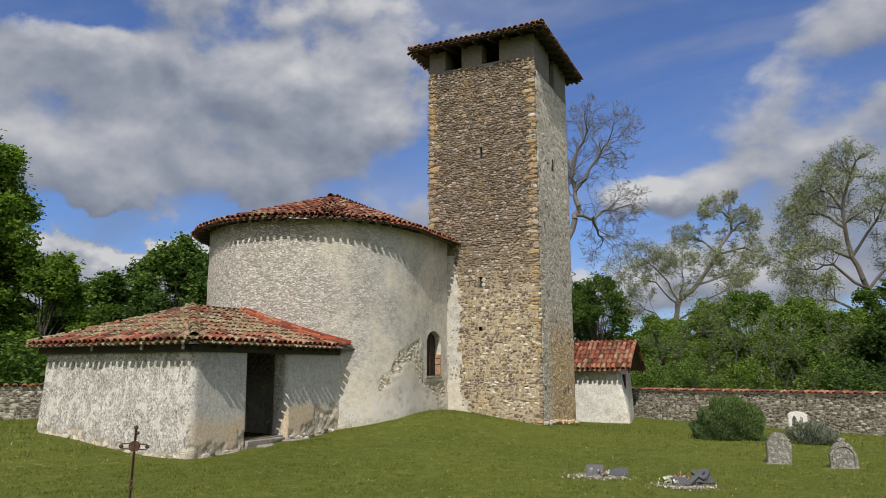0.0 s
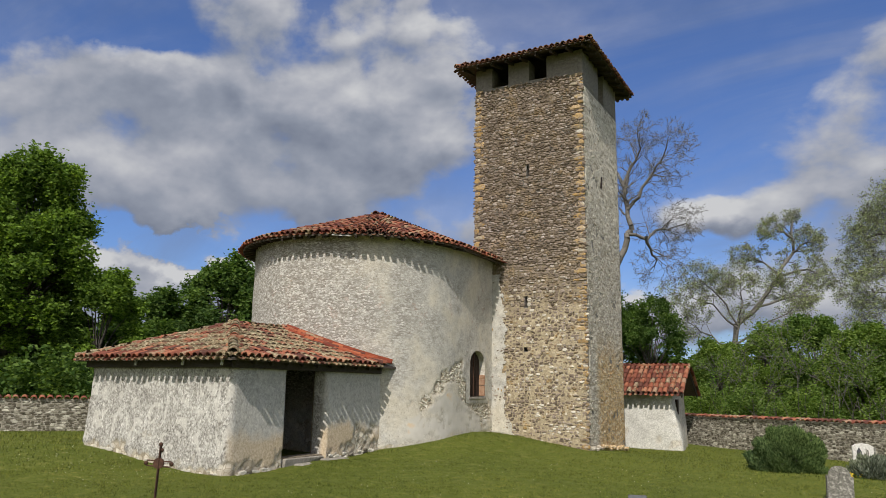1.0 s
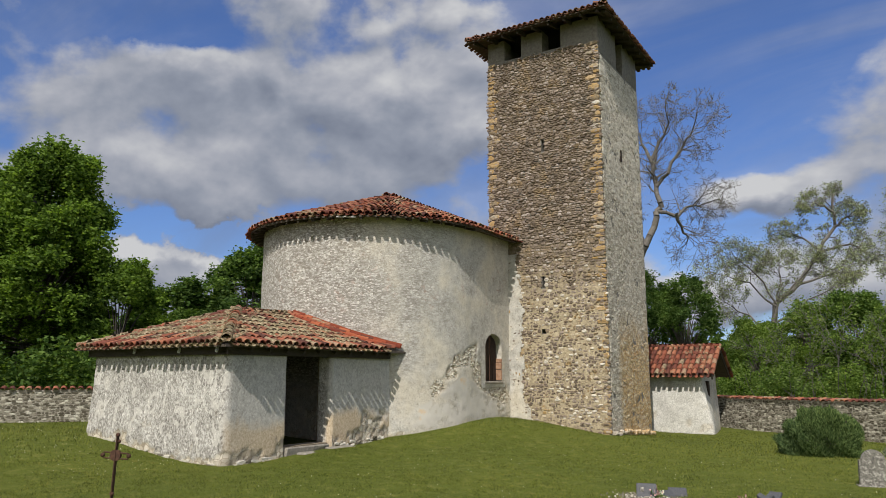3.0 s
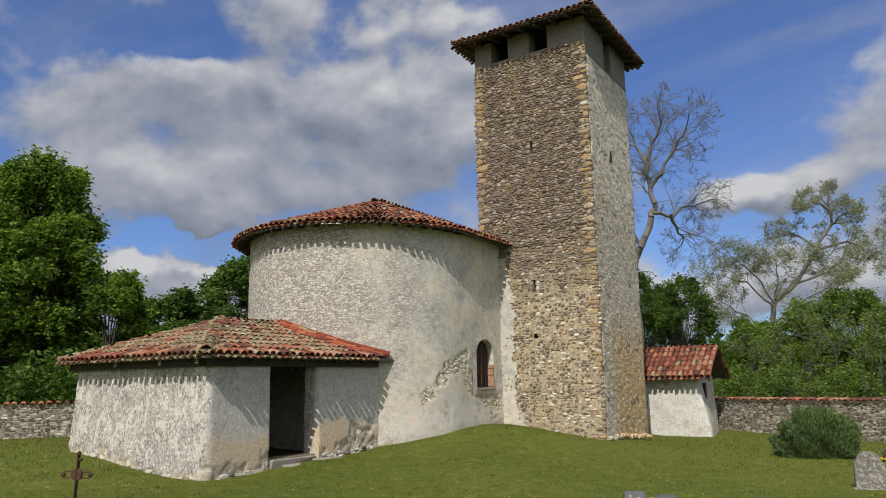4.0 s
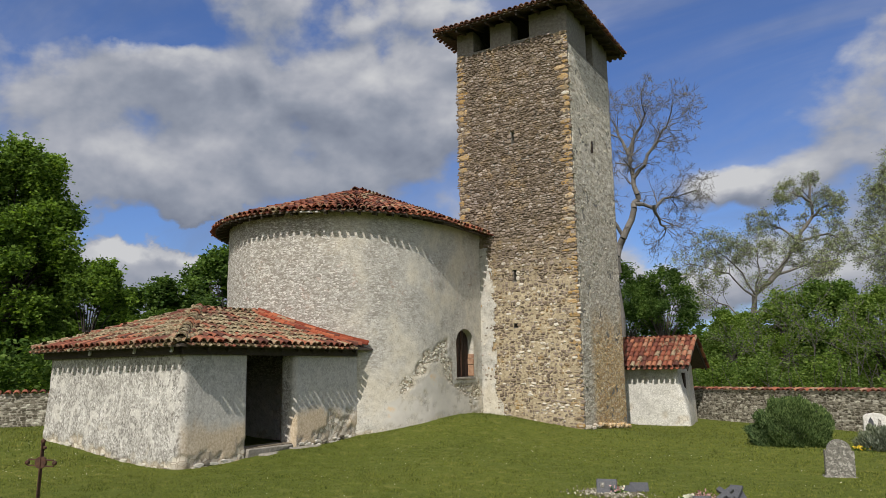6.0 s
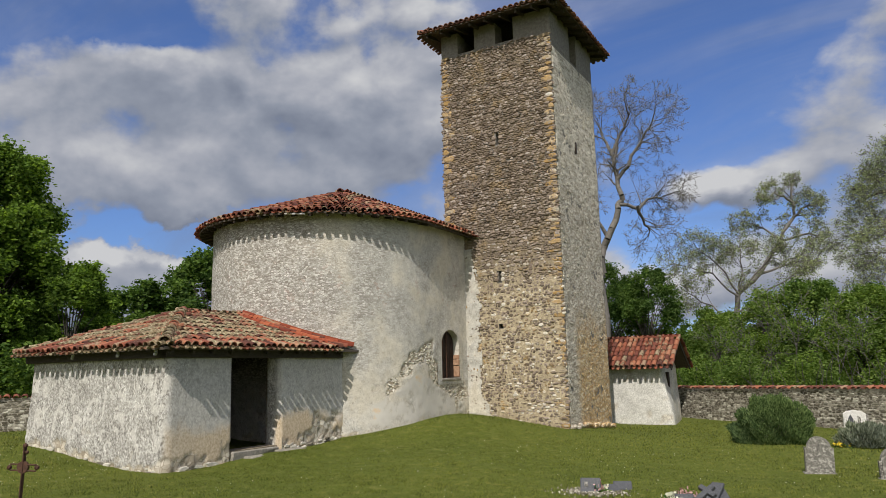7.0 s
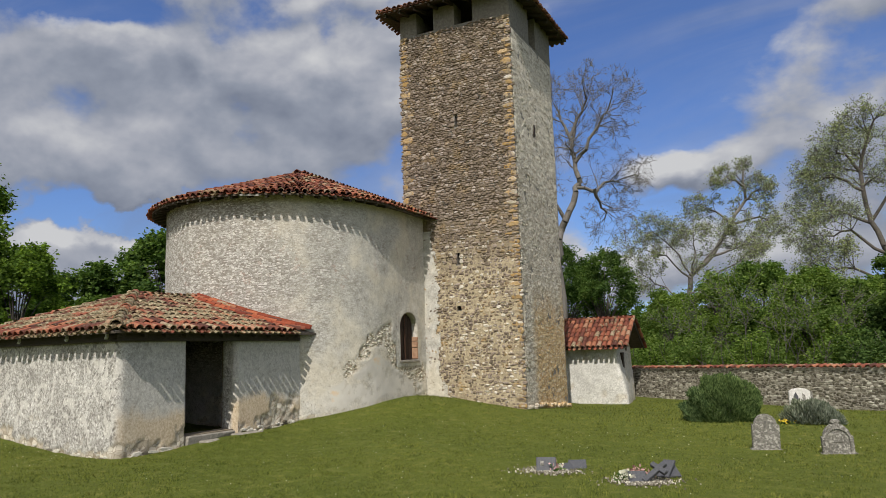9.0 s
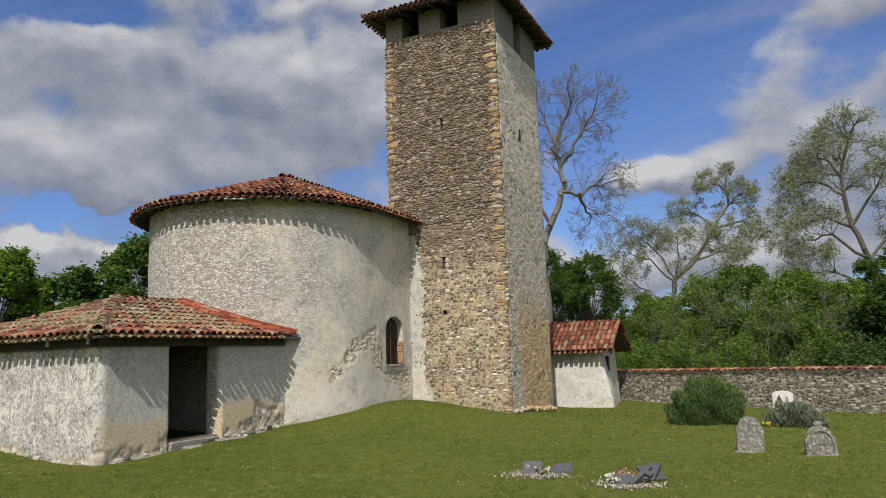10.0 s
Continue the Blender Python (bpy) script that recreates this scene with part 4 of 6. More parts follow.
                if tray:
                    pile.join(TRAY, m @ pose(0, 0, 0.055 + sag, -2.4) @ TURN @ jig(rng, 0.6))
                else:
                    q = m @ pose(0, 0, 0.065 + sag, -2.8) @ jig(rng, 1.3)
                    if pile.singles < 280 and r < 6 and math.pi * 1.15 < a < math.pi * 1.95:
                        pile.single(tile_mesh(M_tile_o), q)
                    else:
                        pile.join(TILE, q)
    e, s = Vector((0, 1, 0)), Vector((-math.cos(TILT), 0, math.sin(TILT)))
    tile_slope(pile, (CX + RE - 0.02, CY, EAVE + 0.01), e, s, e.cross(s), -CY + 0.1, L, lambda u, v: (AY - CY) * v / L - 0.05 < u < -CY, rng, lambda u, v: False)
    tile_slope(pile, (CX + 1.6, 0, EAVE + (RE - 1.6) * math.tan(TILT) + 0.01), e, s, e.cross(s), NAVE_END, 1.7, lambda u, v: v < 1.5, rng, lambda u, v: False)
    s2 = Vector((math.cos(TILT), 0, math.sin(TILT)))
    tile_slope(pile, (CX - RE, NAVE_END, EAVE + 0.01), -e, s2, (-e).cross(s2), NAVE_END - CY, L, lambda u, v: u < NAVE_END - CY - (AY - CY) * v / L, rng, lambda u, v: False)
    for deg in (-28, -62, -92):
        a = radians(deg)
        p = Vector((CX + (RE - 0.05) * math.cos(a), CY + (RE - 0.05) * math.sin(a), EAVE + 0.05))
        q = Vector((CX, AY, APEX + 0.03))
        cap_row(pile, p, p.lerp(q, 0.97), rng, lift=0.06, wide=1.2, single=False)
    cap_row(pile, (CX, AY - 0.15, APEX + 0.03), (CX, NAVE_END, APEX + 0.03), rng, wide=1.4, single=False)
    pile.done("roof_tiles")
    for k in range(26):
        a = math.pi * (1.03 + 0.95 * k / 25)
        bm = bmesh.new()
        beam(bm, (CX + (R - 0.1) * math.cos(a), CY + (R - 0.1) * math.sin(a), EAVE + 0.05), (CX + (RE - 0.03) * math.cos(a), CY + (RE - 0.03) * math.sin(a), EAVE - 0.085), 0.07, 0.07)
        part("rafter", bm, M_wood, roof)
    bm = bmesh.new()
    a = radians(-68)
    beam(bm, (CX + 3.96 * math.cos(a), CY + 3.96 * math.sin(a), EAVE - 0.05), (CX + 3.98 * math.cos(a + 0.14), CY + 3.98 * math.sin(a + 0.14), EAVE - 0.075), 0.04, 0.025)
    part("loose_batten", bm, M_pale, roof, "pale batten hanging loose from the eave")
    return t


build_apse()

# ---- porch ----
PX0, PX1, PY0 = -9.40, -4.45, -10.5
DOOR = (-8.84, -7.38, 0.0, 1.96)
PEAVE = 2.19


def build_porch():
    t = thing("porch", "low whitewashed lean-to porch with a hipped tile roof", "porch")
    rng = random.Random(31)
    wall = new("wall")
    wall.parent = t
    th = 0.45
    y_in = -4.8
    zt = 2.06
    solid = [(PX0 + .02, PX1 - .2, PY0 + .05, PY0 + th, -1.0, zt), (PX1 - th, PX1 - .05, PY0 + .2, DOOR[0], -1.0, zt), (PX1 - th, PX1 - .03, DOOR[1], y_in, -1.0, zt),
             (PX1 - th, PX1 - .03, DOOR[0], DOOR[1], -1.0, -0.02), (PX0 + .02, PX0 + th, PY0 + th, -4.2, -1.0, zt)]
    part("masonry", boxes(*solid), M_mortar, wall)

    def marks(p, u, v):
        low = p[2] - ground_z(p[0], p[1])
        w = fbm(p, 2.6, 5)
        k = 1.0 - 0.6 * smooth(-10.45, -10.2, p[1])
        if p[0] > PX1 - 0.2 and p[1] > DOOR[1]:
            # broken plaster at the foot of the wall past the door
            return {"bare": smooth(0.10, 0.0, low - 0.16 - 0.22 * smooth(-7.2, -6.0, p[1]) + 0.5 * w)}
        if p[0] > PX1 - 0.2 and p[1] < DOOR[0]:
            return {"bare": 0.8 * smooth(0.12, 0.0, low - 0.14 + 0.35 * w)}
        return {"bare": k * max(smooth(0.10, 0.02, low - 0.06 + 0.25 * w), 0.35 * smooth(0.50, 0.56, w) * smooth(1.0, 0.5, p[2]))}

    def disp(p, u, v):
        k = 1.0 - 0.65 * smooth(-10.45, -10.2, p[1])
        return 0.012 + k * (0.016 * fbm(p, 0.9) + 0.005 * fbm(p, 6, 4))
    lean = lambda v: 0.07 * smooth(1.8, -0.3, v)

    def round_corner(u, v):
        # along the front, round the soft corner and on to the door
        q = min(max((u - (PX1 - 0.13)) / 0.20, 0.0), 1.0) * math.pi / 2
        c, s = math.cos(q), math.sin(q)
        x = min(u, PX1 - 0.13) - lean(v) * smooth(-8.8, -9.4, u) + (0.13 + 0.4 * lean(v)) * s
        y = PY0 + 0.13 - (0.13 + lean(v)) * c + max(u - (PX1 + 0.07), 0.0)
        return (x, y, v), (s, -c, 0)
    skin("front_plaster", steps(PX0, PX1 + 0.07 + DOOR[0] - PY0 - 0.13, 0.04), steps(-0.6, zt, 0.05), round_corner, wall, M_porch, disp, marks, "mottled flaking limewash, ochre beside the door")
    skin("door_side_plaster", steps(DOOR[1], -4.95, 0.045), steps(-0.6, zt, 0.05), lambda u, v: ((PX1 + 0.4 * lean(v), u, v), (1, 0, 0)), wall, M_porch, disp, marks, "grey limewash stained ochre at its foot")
    skin("jamb_plaster", steps(PX1 - th, PX1 + 0.03, 0.06), steps(-0.3, zt, 0.06), lambda u, v: ((u, DOOR[1], v), (0, -1, 0)), wall, M_porch, lambda p, u, v: 0.03 + 0.01 * fbm(p, 3))
    skin("side_plaster", steps(PY0, -4.2, 0.15), steps(-0.6, zt, 0.15), lambda u, v: ((PX0, u, v), (-1, 0, 0)), wall, M_porch, disp, marks)
    # footing stones at the corner and along the base
    pile = Pile("footing_stone", wall, M_wallstone, M_wallstone_j)
    for k in range(46):
        if k < 26:
            x, y, n, e = rng.uniform(-8.8, -4.3), PY0 - 0.06, (0, -1, 0), (1, 0, 0)
        else:
            x, y, n, e = PX1 + 0.06, rng.choice((rng.uniform(-10.5, -9.2), rng.uniform(-7.3, -5.6))), (1, 0, 0), (0, 1, 0)
        z = ground_z(x, y) + rng.uniform(-0.05, 0.07)
        i = rng.randrange(14)
        m = frame_of((x, y, z), e, (0, 0, 1), n) @ pose(0, 0, 0, 0, 0, rng.uniform(-12, 12)) @ Matrix.Diagonal((rng.uniform(0.1, 0.3), rng.uniform(0.04, 0.10), rng.uniform(0.01, 0.03), 1))
        pile.single(stone_mesh(i, M_limemortar if k % 3 else M_wallstone), m)
    for k in range(26):
        y = rng.uniform(-7.3, -5.4)
        z = ground_z(PX1 + 0.1, y) + rng.uniform(-0.03, 0.10)
        m = frame_of((PX1 + 0.04, y, z), (0, 1, 0), (0, 0, 1), (1, 0, 0)) @ pose(0, 0, 0, 0, 0, rng.uniform(-25, 25)) @ Matrix.Diagonal((rng.uniform(0.07, 0.2), rng.uniform(0.04, 0.09), rng.uniform(0.02, 0.06), 1))
        pile.single(stone_mesh(rng.randrange(14), M_limemortar if rng.random() < 0.7 else M_wallstone), m)
    # wall plates and lintel
    for a, b, w, h in (((PX0 - 0.12, PY0 - 0.02, 2.09), (PX1 + 0.1, PY0 - 0.02, 2.09), 0.24, 0.2), ((PX1 + 0.0, PY0 - 0.14, 2.085), (PX1 + 0.0, -5.2, 2.085), 0.22, 0.19)):
        bm = bmesh.new()
        beam(bm, a, b, w, h)
        part("wall_plate", bevelled(bm, 0.015), M_wood, t, "dark weathered timber wall plate")
    for p in ((-7.55, PY0 - 0.16), (-5.9, PY0 - 0.16), (-4.62, PY0 - 0.18)):
        bm = bmesh.new()
        beam(bm, (p[0], p[1], 2.2), (p[0], p[1], 2.06), 0.05, 0.05, (0, 1, 0))
        beam(bm, (p[0] - 0.02, p[1] - 0.02, 2.07), (p[0] + 0.05, p[1] - 0.03, 2.06), 0.04, 0.05)
        part("bracket", bevelled(bm, 0.006), M_pale, t, "small pale metal bracket under the eave")
    # doorstep
    for b in ((PX1 - 0.45, PX1 + 0.04, DOOR[0] + 0.02, DOOR[1] - 0.02, -0.25, -0.03), (PX1 + 0.11, PX1 + 0.40, DOOR[0] + 0.25, DOOR[1] - 0.3, -0.3, ground_z(PX1 + 0.3, -8.4) + 0.03), (PX1 + 0.12, PX1 + 0.36, DOOR[1] - 0.25, DOOR[1] + 0.5, -0.3, ground_z(PX1 + 0.2, -7.2) + 0.03)):
        bm = boxes(b)
        for v in bm.verts:
            v.co += Vector((rng.uniform(-0.06, 0.06), rng.uniform(-0.06, 0.06), rng.uniform(-0.02, 0.0)))
        part("doorstep", bevelled(bm, 0.02), M_slab, t, "worn flat grey doorstep stone")
    # roof
    roof = new("roof")
    roof.parent = t
    x0, x1, y0, yb = -9.68, -4.16, -10.83, -4.6
    xr, yr, zr = -6.87, -8.3, 3.14
    E = [(x0, y0, PEAVE), (x1, y0, PEAVE), (x1, yb, PEAVE), (x0, yb, PEAVE)]
    A, B = (xr, yr, zr), (xr, yb, zr + 0.06)
    bm = bmesh.new()
    faces = [(E[0], E[1], A), (E[1], E[2], B, A), (E[3], E[0], A, B)]
    for q in faces:
        bm.faces.new([bm.verts.new(p) for p in q])
        bm.faces.new([bm.verts.new((p[0], p[1], p[2] - 0.05)) for p in reversed(q)])
    for a, b in ((E[0], E[1]), (E[1], E[2]), (E[3], E[0])):
        bm.faces.new([bm.verts.new(p) for p in (a, b, (b[0], b[1], b[2] - 0.05), (a[0], a[1], a[2] - 0.05))])
    part("boarding", bm, M_board, roof, "dark eave boards")
    for k in range(11):
        y = -10.6 + k * 0.52
        bm = bmesh.new()
        beam(bm, (x1 - 0.05, y, PEAVE - 0.09), (PX1 - 0.3, y, PEAVE + 0.10), 0.07, 0.08)
        part("rafter", bm, M_wood, roof)
    pile = Pile("tile", roof, M_mossy_o, M_mossy_j, "lichen-crusted half-round clay tiles")
    # front hip
    run = yr - y0
    s = Vector((0, run, zr - PEAVE)).normalized()
    L = math.hypot(run, zr - PEAVE)
    e = Vector((1, 0, 0))
    lim = lambda v: v / L
    tile_slope(pile, E[0], e, s, e.cross(s), x1 - x0, L, lambda u, v: lim(v) * (xr - x0) - 0.02 < u < (x1 - x0) - lim(v) * (x1 - xr) + 0.02, rng, lambda u, v: True, limit=110, eave=M_tile_o)
    # door side, cut off where the round wall stands
    run = x1 - xr
    s = Vector((-run, 0, zr - PEAVE)).normalized()
    L2 = math.hypot(run, zr - PEAVE)
    e = Vector((0, 1, 0))

    def verge(v):
        x = x1 - v / L2 * (x1 - xr)
        return CY - math.sqrt(max(R * R - (x - CX) ** 2, 0.0)) - y0
    tile_slope(pile, E[1], e, s, e.cross(s), yb - y0, L2, lambda u, v: u > v / L2 * (yr - y0) - 0.02 and u < verge(v) - 0.5, rng, lambda u, v: True, limit=285, eave=M_tile_o)
    e3, s3 = Vector((0, -1, 0)), Vector((xr - x0, 0, zr - PEAVE)).normalized()
    tile_slope(pile, E[3], e3, s3, e3.cross(s3), yb - y0, L2, lambda u, v: u < (yb - y0) - v / L2 * (yr - y0) + 0.02, rng, lambda u, v: False)
    cap_row(pile, (x1, y0, PEAVE + 0.05), (xr, yr, zr + 0.06), rng, wide=1.45, lift=0.06)
    cap_row(pile, (x0, y0, PEAVE + 0.02), (xr, yr, zr + 0.03), rng, wide=1.2, lift=0.04, single=False)
    cap_row(pile, (xr, yr - 0.1, zr + 0.02), (xr, -6.35, zr + 0.05), rng, wide=1.2, lift=0.04, single=False)
    pile.done("roof_tiles")
    # newer orange tiles laid along the round wall, mixed with darker roof tiles
    newer = Pile("new_tile", roof, M_newtile, M_newtile, "bright new orange tile")
    for off, lift in ((0.49, 0.02), (0.30, 0.03), (0.11, 0.05)):
        lo = Vector((x1 - 0.02, y0 + verge(0.0) - off, PEAVE + lift))
        hi = Vector((xr + 0.05, y0 + verge(L2) - off, zr + lift))
        n = int((hi - lo).length / 0.3)
        for i in range(n):
            a, b = lo.lerp(hi, i / n), lo.lerp(hi, (i + 1) / n)
            va, vb = verge(L2 * i / n) - off + y0, verge(L2 * (i + 1) / n) - off + y0
            a.y, b.y = va, vb
            s = (b - a).normalized()
            e = s.cross(Vector((0, 0, 1))).normalized()
            # darker tiles, mostly in the middle row, stand in for shaded gaps between rolls
            newer.single(tile_mesh(M_tile_o if rng.random() < (0.75 if 0.2 < off < 0.4 else 0.25) else M_newtile), frame_of(a, e, s, e.cross(s)) @ pose(0, 0, 0.05, -1.2) @ jig(rng, 0.4) @ Matrix.Diagonal((0.66, 1.0, 1.2, 1)))
    bm = bmesh.new()
    pts = [(x1 - (x1 - xr) * i / 10, y0 + verge(L2 * i / 10) - 0.03, PEAVE + (zr - PEAVE) * i / 10 + 0.15) for i in range(11)]
    for a, b in zip(pts, pts[1:]):
        beam(bm, a, b, 0.07, 0.12)
    part("flashing", bm, M_newtile, roof, "red tile and mortar upstand against the wall")
    pivot = Matrix.Translation((-4.45, -8.2, 0))
    t.matrix_basis = pivot @ pose(0, 0, 0, 0, 0, -2.0) @ pivot.inverted()
    return t


build_porch()

# ---- small annex behind the tower ----


def build_annex():
    t = thing("annex", "small whitewashed annex with a red tile gable roof", "annex")
    rng = random.Random(41)
    wall = new("wall")
    wall.parent = t
    x0, x1, y0, y1, zt = -3.0, 1.02, 7.0, 9.5, 1.62
    ym, zr = 8.25, 2.62
    bm = bmesh.new()
    box(bm, x0, x1 - 0.03, y0 + 0.03, y1, -1.2, zt)
    g = [bm.verts.new(p) for p in [(x1 - 0.03, y0 + .03, zt), (x1 - 0.03, y1, zt), (x1 - 0.03, ym, zr - 0.05), (x1 - 0.4, y0 + .03, zt), (x1 - 0.4, y1, zt), (x1 - 0.4, ym, zr - 0.05)]]
    for q in ((0, 1, 2), (5, 4, 3), (0, 2, 5, 3), (1, 4, 5, 2)):
        bm.faces.new([g[i] for i in q])
    part("masonry", bm, M_limemortar, wall)
    lean = lambda v: 0.34 * smooth(1.5, -0.5, v)
    disp = lambda p, u, v: 0.015 + 0.02 * fbm(p, 2) + 0.012 * fbm(p, 6, 3)
    marks = lambda p, u, v: {"bare": smooth(0.35, 0.5, fbm(p, 1.7, 5)) * 0.6}
    skin("front_plaster", steps(0.0, 1.0, 0.018), steps(-0.9, zt, 0.07), lambda u, v: ((x0 + (x1 + lean(v) - x0) * u, y0 - 0.02, v), (0, -1, 0)), wall, M_annex, disp, marks, "rough bright whitewash")
    skin("gable_plaster", steps(y0, y1, 0.08), steps(-0.9, zt + 0.05, 0.08), lambda u, v: ((x1 + lean(v) * (1 - 0.75 * smooth(y0, y1, u)), u, v), (1, 0, 0)), wall, M_apse, lambda p, u, v: 0.01 + 0.01 * fbm(p, 2), label="grey plaster gable end")
    # the gable is uncut; this block's dark colour gives the window's shade
    part("slit", boxes((x1 - 0.02, x1 + 0.10, y0 + 0.62, y0 + 0.86, 0.55, 1.36)), M_dark, wall, "dark block painted for the shade in a narrow slit window")
    roof = new("roof")
    roof.parent = t
    ex, ey, ez = 1.52, 6.62, 1.56
    bm = bmesh.new()
    for sgn in (1, -1):
        q = [(x0, ym - sgn * (ym - ey), ez), (ex, ym - sgn * (ym - ey), ez), (ex, ym, zr), (x0, ym, zr)]
        for d in (0, -0.05):
            bm.faces.new([bm.verts.new((a, b, c + d)) for a, b, c in q])
        for a, b in ((0, 1), (1, 2)):
            bm.faces.new([bm.verts.new(p) for p in (q[a], q[b], (q[b][0], q[b][1], q[b][2] - 0.05), (q[a][0], q[a][1], q[a][2] - 0.05))])
    part("boarding", bm, M_board, roof, "dark eave boards")
    for sgn in (1, -1):
        bm = bmesh.new()
        beam(bm, (ex - 0.04, ym - sgn * (ym - ey), ez - 0.08), (ex - 0.04, ym, zr - 0.08), 0.04, 0.14)
        part("barge_board", bm, M_wood, roof)
    L = math.hypot(ym - ey, zr - ez)
    pile = Pile("tile", roof, M_tile_o, M_tile_j, "weathered red half-round clay tiles")
    e, s = Vector((1, 0, 0)), Vector((0, ym - ey, zr - ez)).normalized()
    tile_slope(pile, (x0, ey, ez), e, s, e.cross(s), ex - x0 + 0.05, L, lambda u, v: True, rng)
    e2, s2 = Vector((-1, 0, 0)), Vector((0, ey - ym, zr - ez)).normalized()
    tile_slope(pile, (ex, 2 * ym - ey, ez), e2, s2, e2.cross(s2), ex - x0, L, lambda u, v: True, rng, lambda u, v: False)
    cap_row(pile, (ex, ym, zr + 0.02), (x0, ym, zr + 0.02), rng, wide=1.3, lift=0.05)
    pile.done("roof_tiles")
    return t


build_annex()


# ---- churchyard walls ----
def yard_wall(name, a, b, ha, hb, label, near, seed):
    t = tagged(new(name), label, "wall", kind="structure")
    rng = random.Random(seed)
    a, b = Vector((*a, 0)), Vector((*b, 0))
    d = (b - a)
    W = d.length
    e = d.normalized()
    n = Vector((e.y, -e.x, 0))
    up = Vector((0, 0, 1))
    H = lambda u: ha + (hb - ha) * u / W
    bm = bmesh.new()
    prev = None
    for u in steps(0, W, 1.0):
        p = a + e * u
        col = [bm.verts.new((p.x + n.x * k, p.y + n.y * k, z)) for k, z in ((0, -1.6), (0, H(u)), (-0.42, H(u)), (-0.42, -1.6))]
        if prev:
            for i in range(4):
                bm.faces.new((prev[i], col[i], col[(i + 1) % 4], prev[(i + 1) % 4]))
        prev = col
    part("masonry", bm, M_wallmortar, t, "pale lime mortar bed")
    pile = Pile("stone", t, M_wallstone, M_wallstone_j, "grey and brown field stones in lime mortar")
    base = frame_of(a + Vector((0, 0, -1.1)), e, up, n)
    skip = lambda u, v: v - 1.1 > H(u) - 0.06 or v - 1.1 < ground_z(*(a + e * u).xy) - 0.15
    lay_stones(pile, base, W, 2.4, lambda v: (0.04, 0.075), lambda v: (0.07, 0.22), (0.004, 0.018), near, skip, rng, M_wallstone)
    pile.done("rubble")
    tiles = Pile("coping_tile", t, M_tile_o, M_tile_j, "red half-round coping tiles")
    u = 0.1
    while u < W:
        p = a + e * u - n * 0.21 + up * (H(u) + 0.0)
        for sgn in (1, -1):
            s = (-n * sgn * 0.97 + up * 0.2).normalized()
            ee = s.cross(up).normalized()
            o = p + n * sgn * 0.31
            m = frame_of(o, ee, s, ee.cross(s)) @ jig(rng, 1.6) @ Matrix.Diagonal((1.1, 0.72, 0.95, 1))
            if sgn == 1 and near(u, 1.0) and tiles.singles < 150:
                tiles.single(tile_mesh(M_tile_o), m)
            else:
                tiles.join(TILE, m)
        u += 0.235
    tiles.done("coping_tiles")
    return t


yard_wall("yard_wall_east", (-4.2, 14.8), (17.0, -2.2), 0.58, 0.87, "low rubble-stone churchyard wall with red tile coping", lambda u, v: 7 < u < 24, 51)
yard_wall("yard_wall_west", (-24.0, -21.4), (-9.0, 0.2), 1.1, 1.1, "low pale churchyard wall with red tile coping", lambda u, v: 9 < u < 24, 52)


# ---- trees and shrubs ----
def leaf_mesh(name, centres, size, rng, flat=0.35, long=1.7):
    """Many small folded leaves round the given centres (n x 3)."""
    n = len(centres)
    a = rng.normal(size=(n, 3))
    a[:, 2] *= flat
    a /= np.linalg.norm(a, axis=1)[:, None]
    b = rng.normal(size=(n, 3))
    b -= a * (a * b).sum(1)[:, None]
    b /= np.linalg.norm(b, axis=1)[:, None]
    s = size * rng.uniform(0.6, 1.3, size=(n, 1))
    v = np.stack([centres - a * s * long / 2, centres + b * s * 0.5, centres + a * s * long / 2, centres - b * s * 0.5], 1).reshape(-1, 3)
    me = bpy.data.meshes.new(name)
    me.vertices.add(4 * n)
    me.vertices.foreach_set("co", v.astype(np.float32).ravel())
    me.loops.add(4 * n)
    me.loops.foreach_set("vertex_index", np.arange(4 * n, dtype=np.int32))
    me.polygons.add(n)
    me.polygons.foreach_set("loop_start", np.arange(0, 4 * n, 4, dtype=np.int32))
    me.update()
    me.validate()
    return me


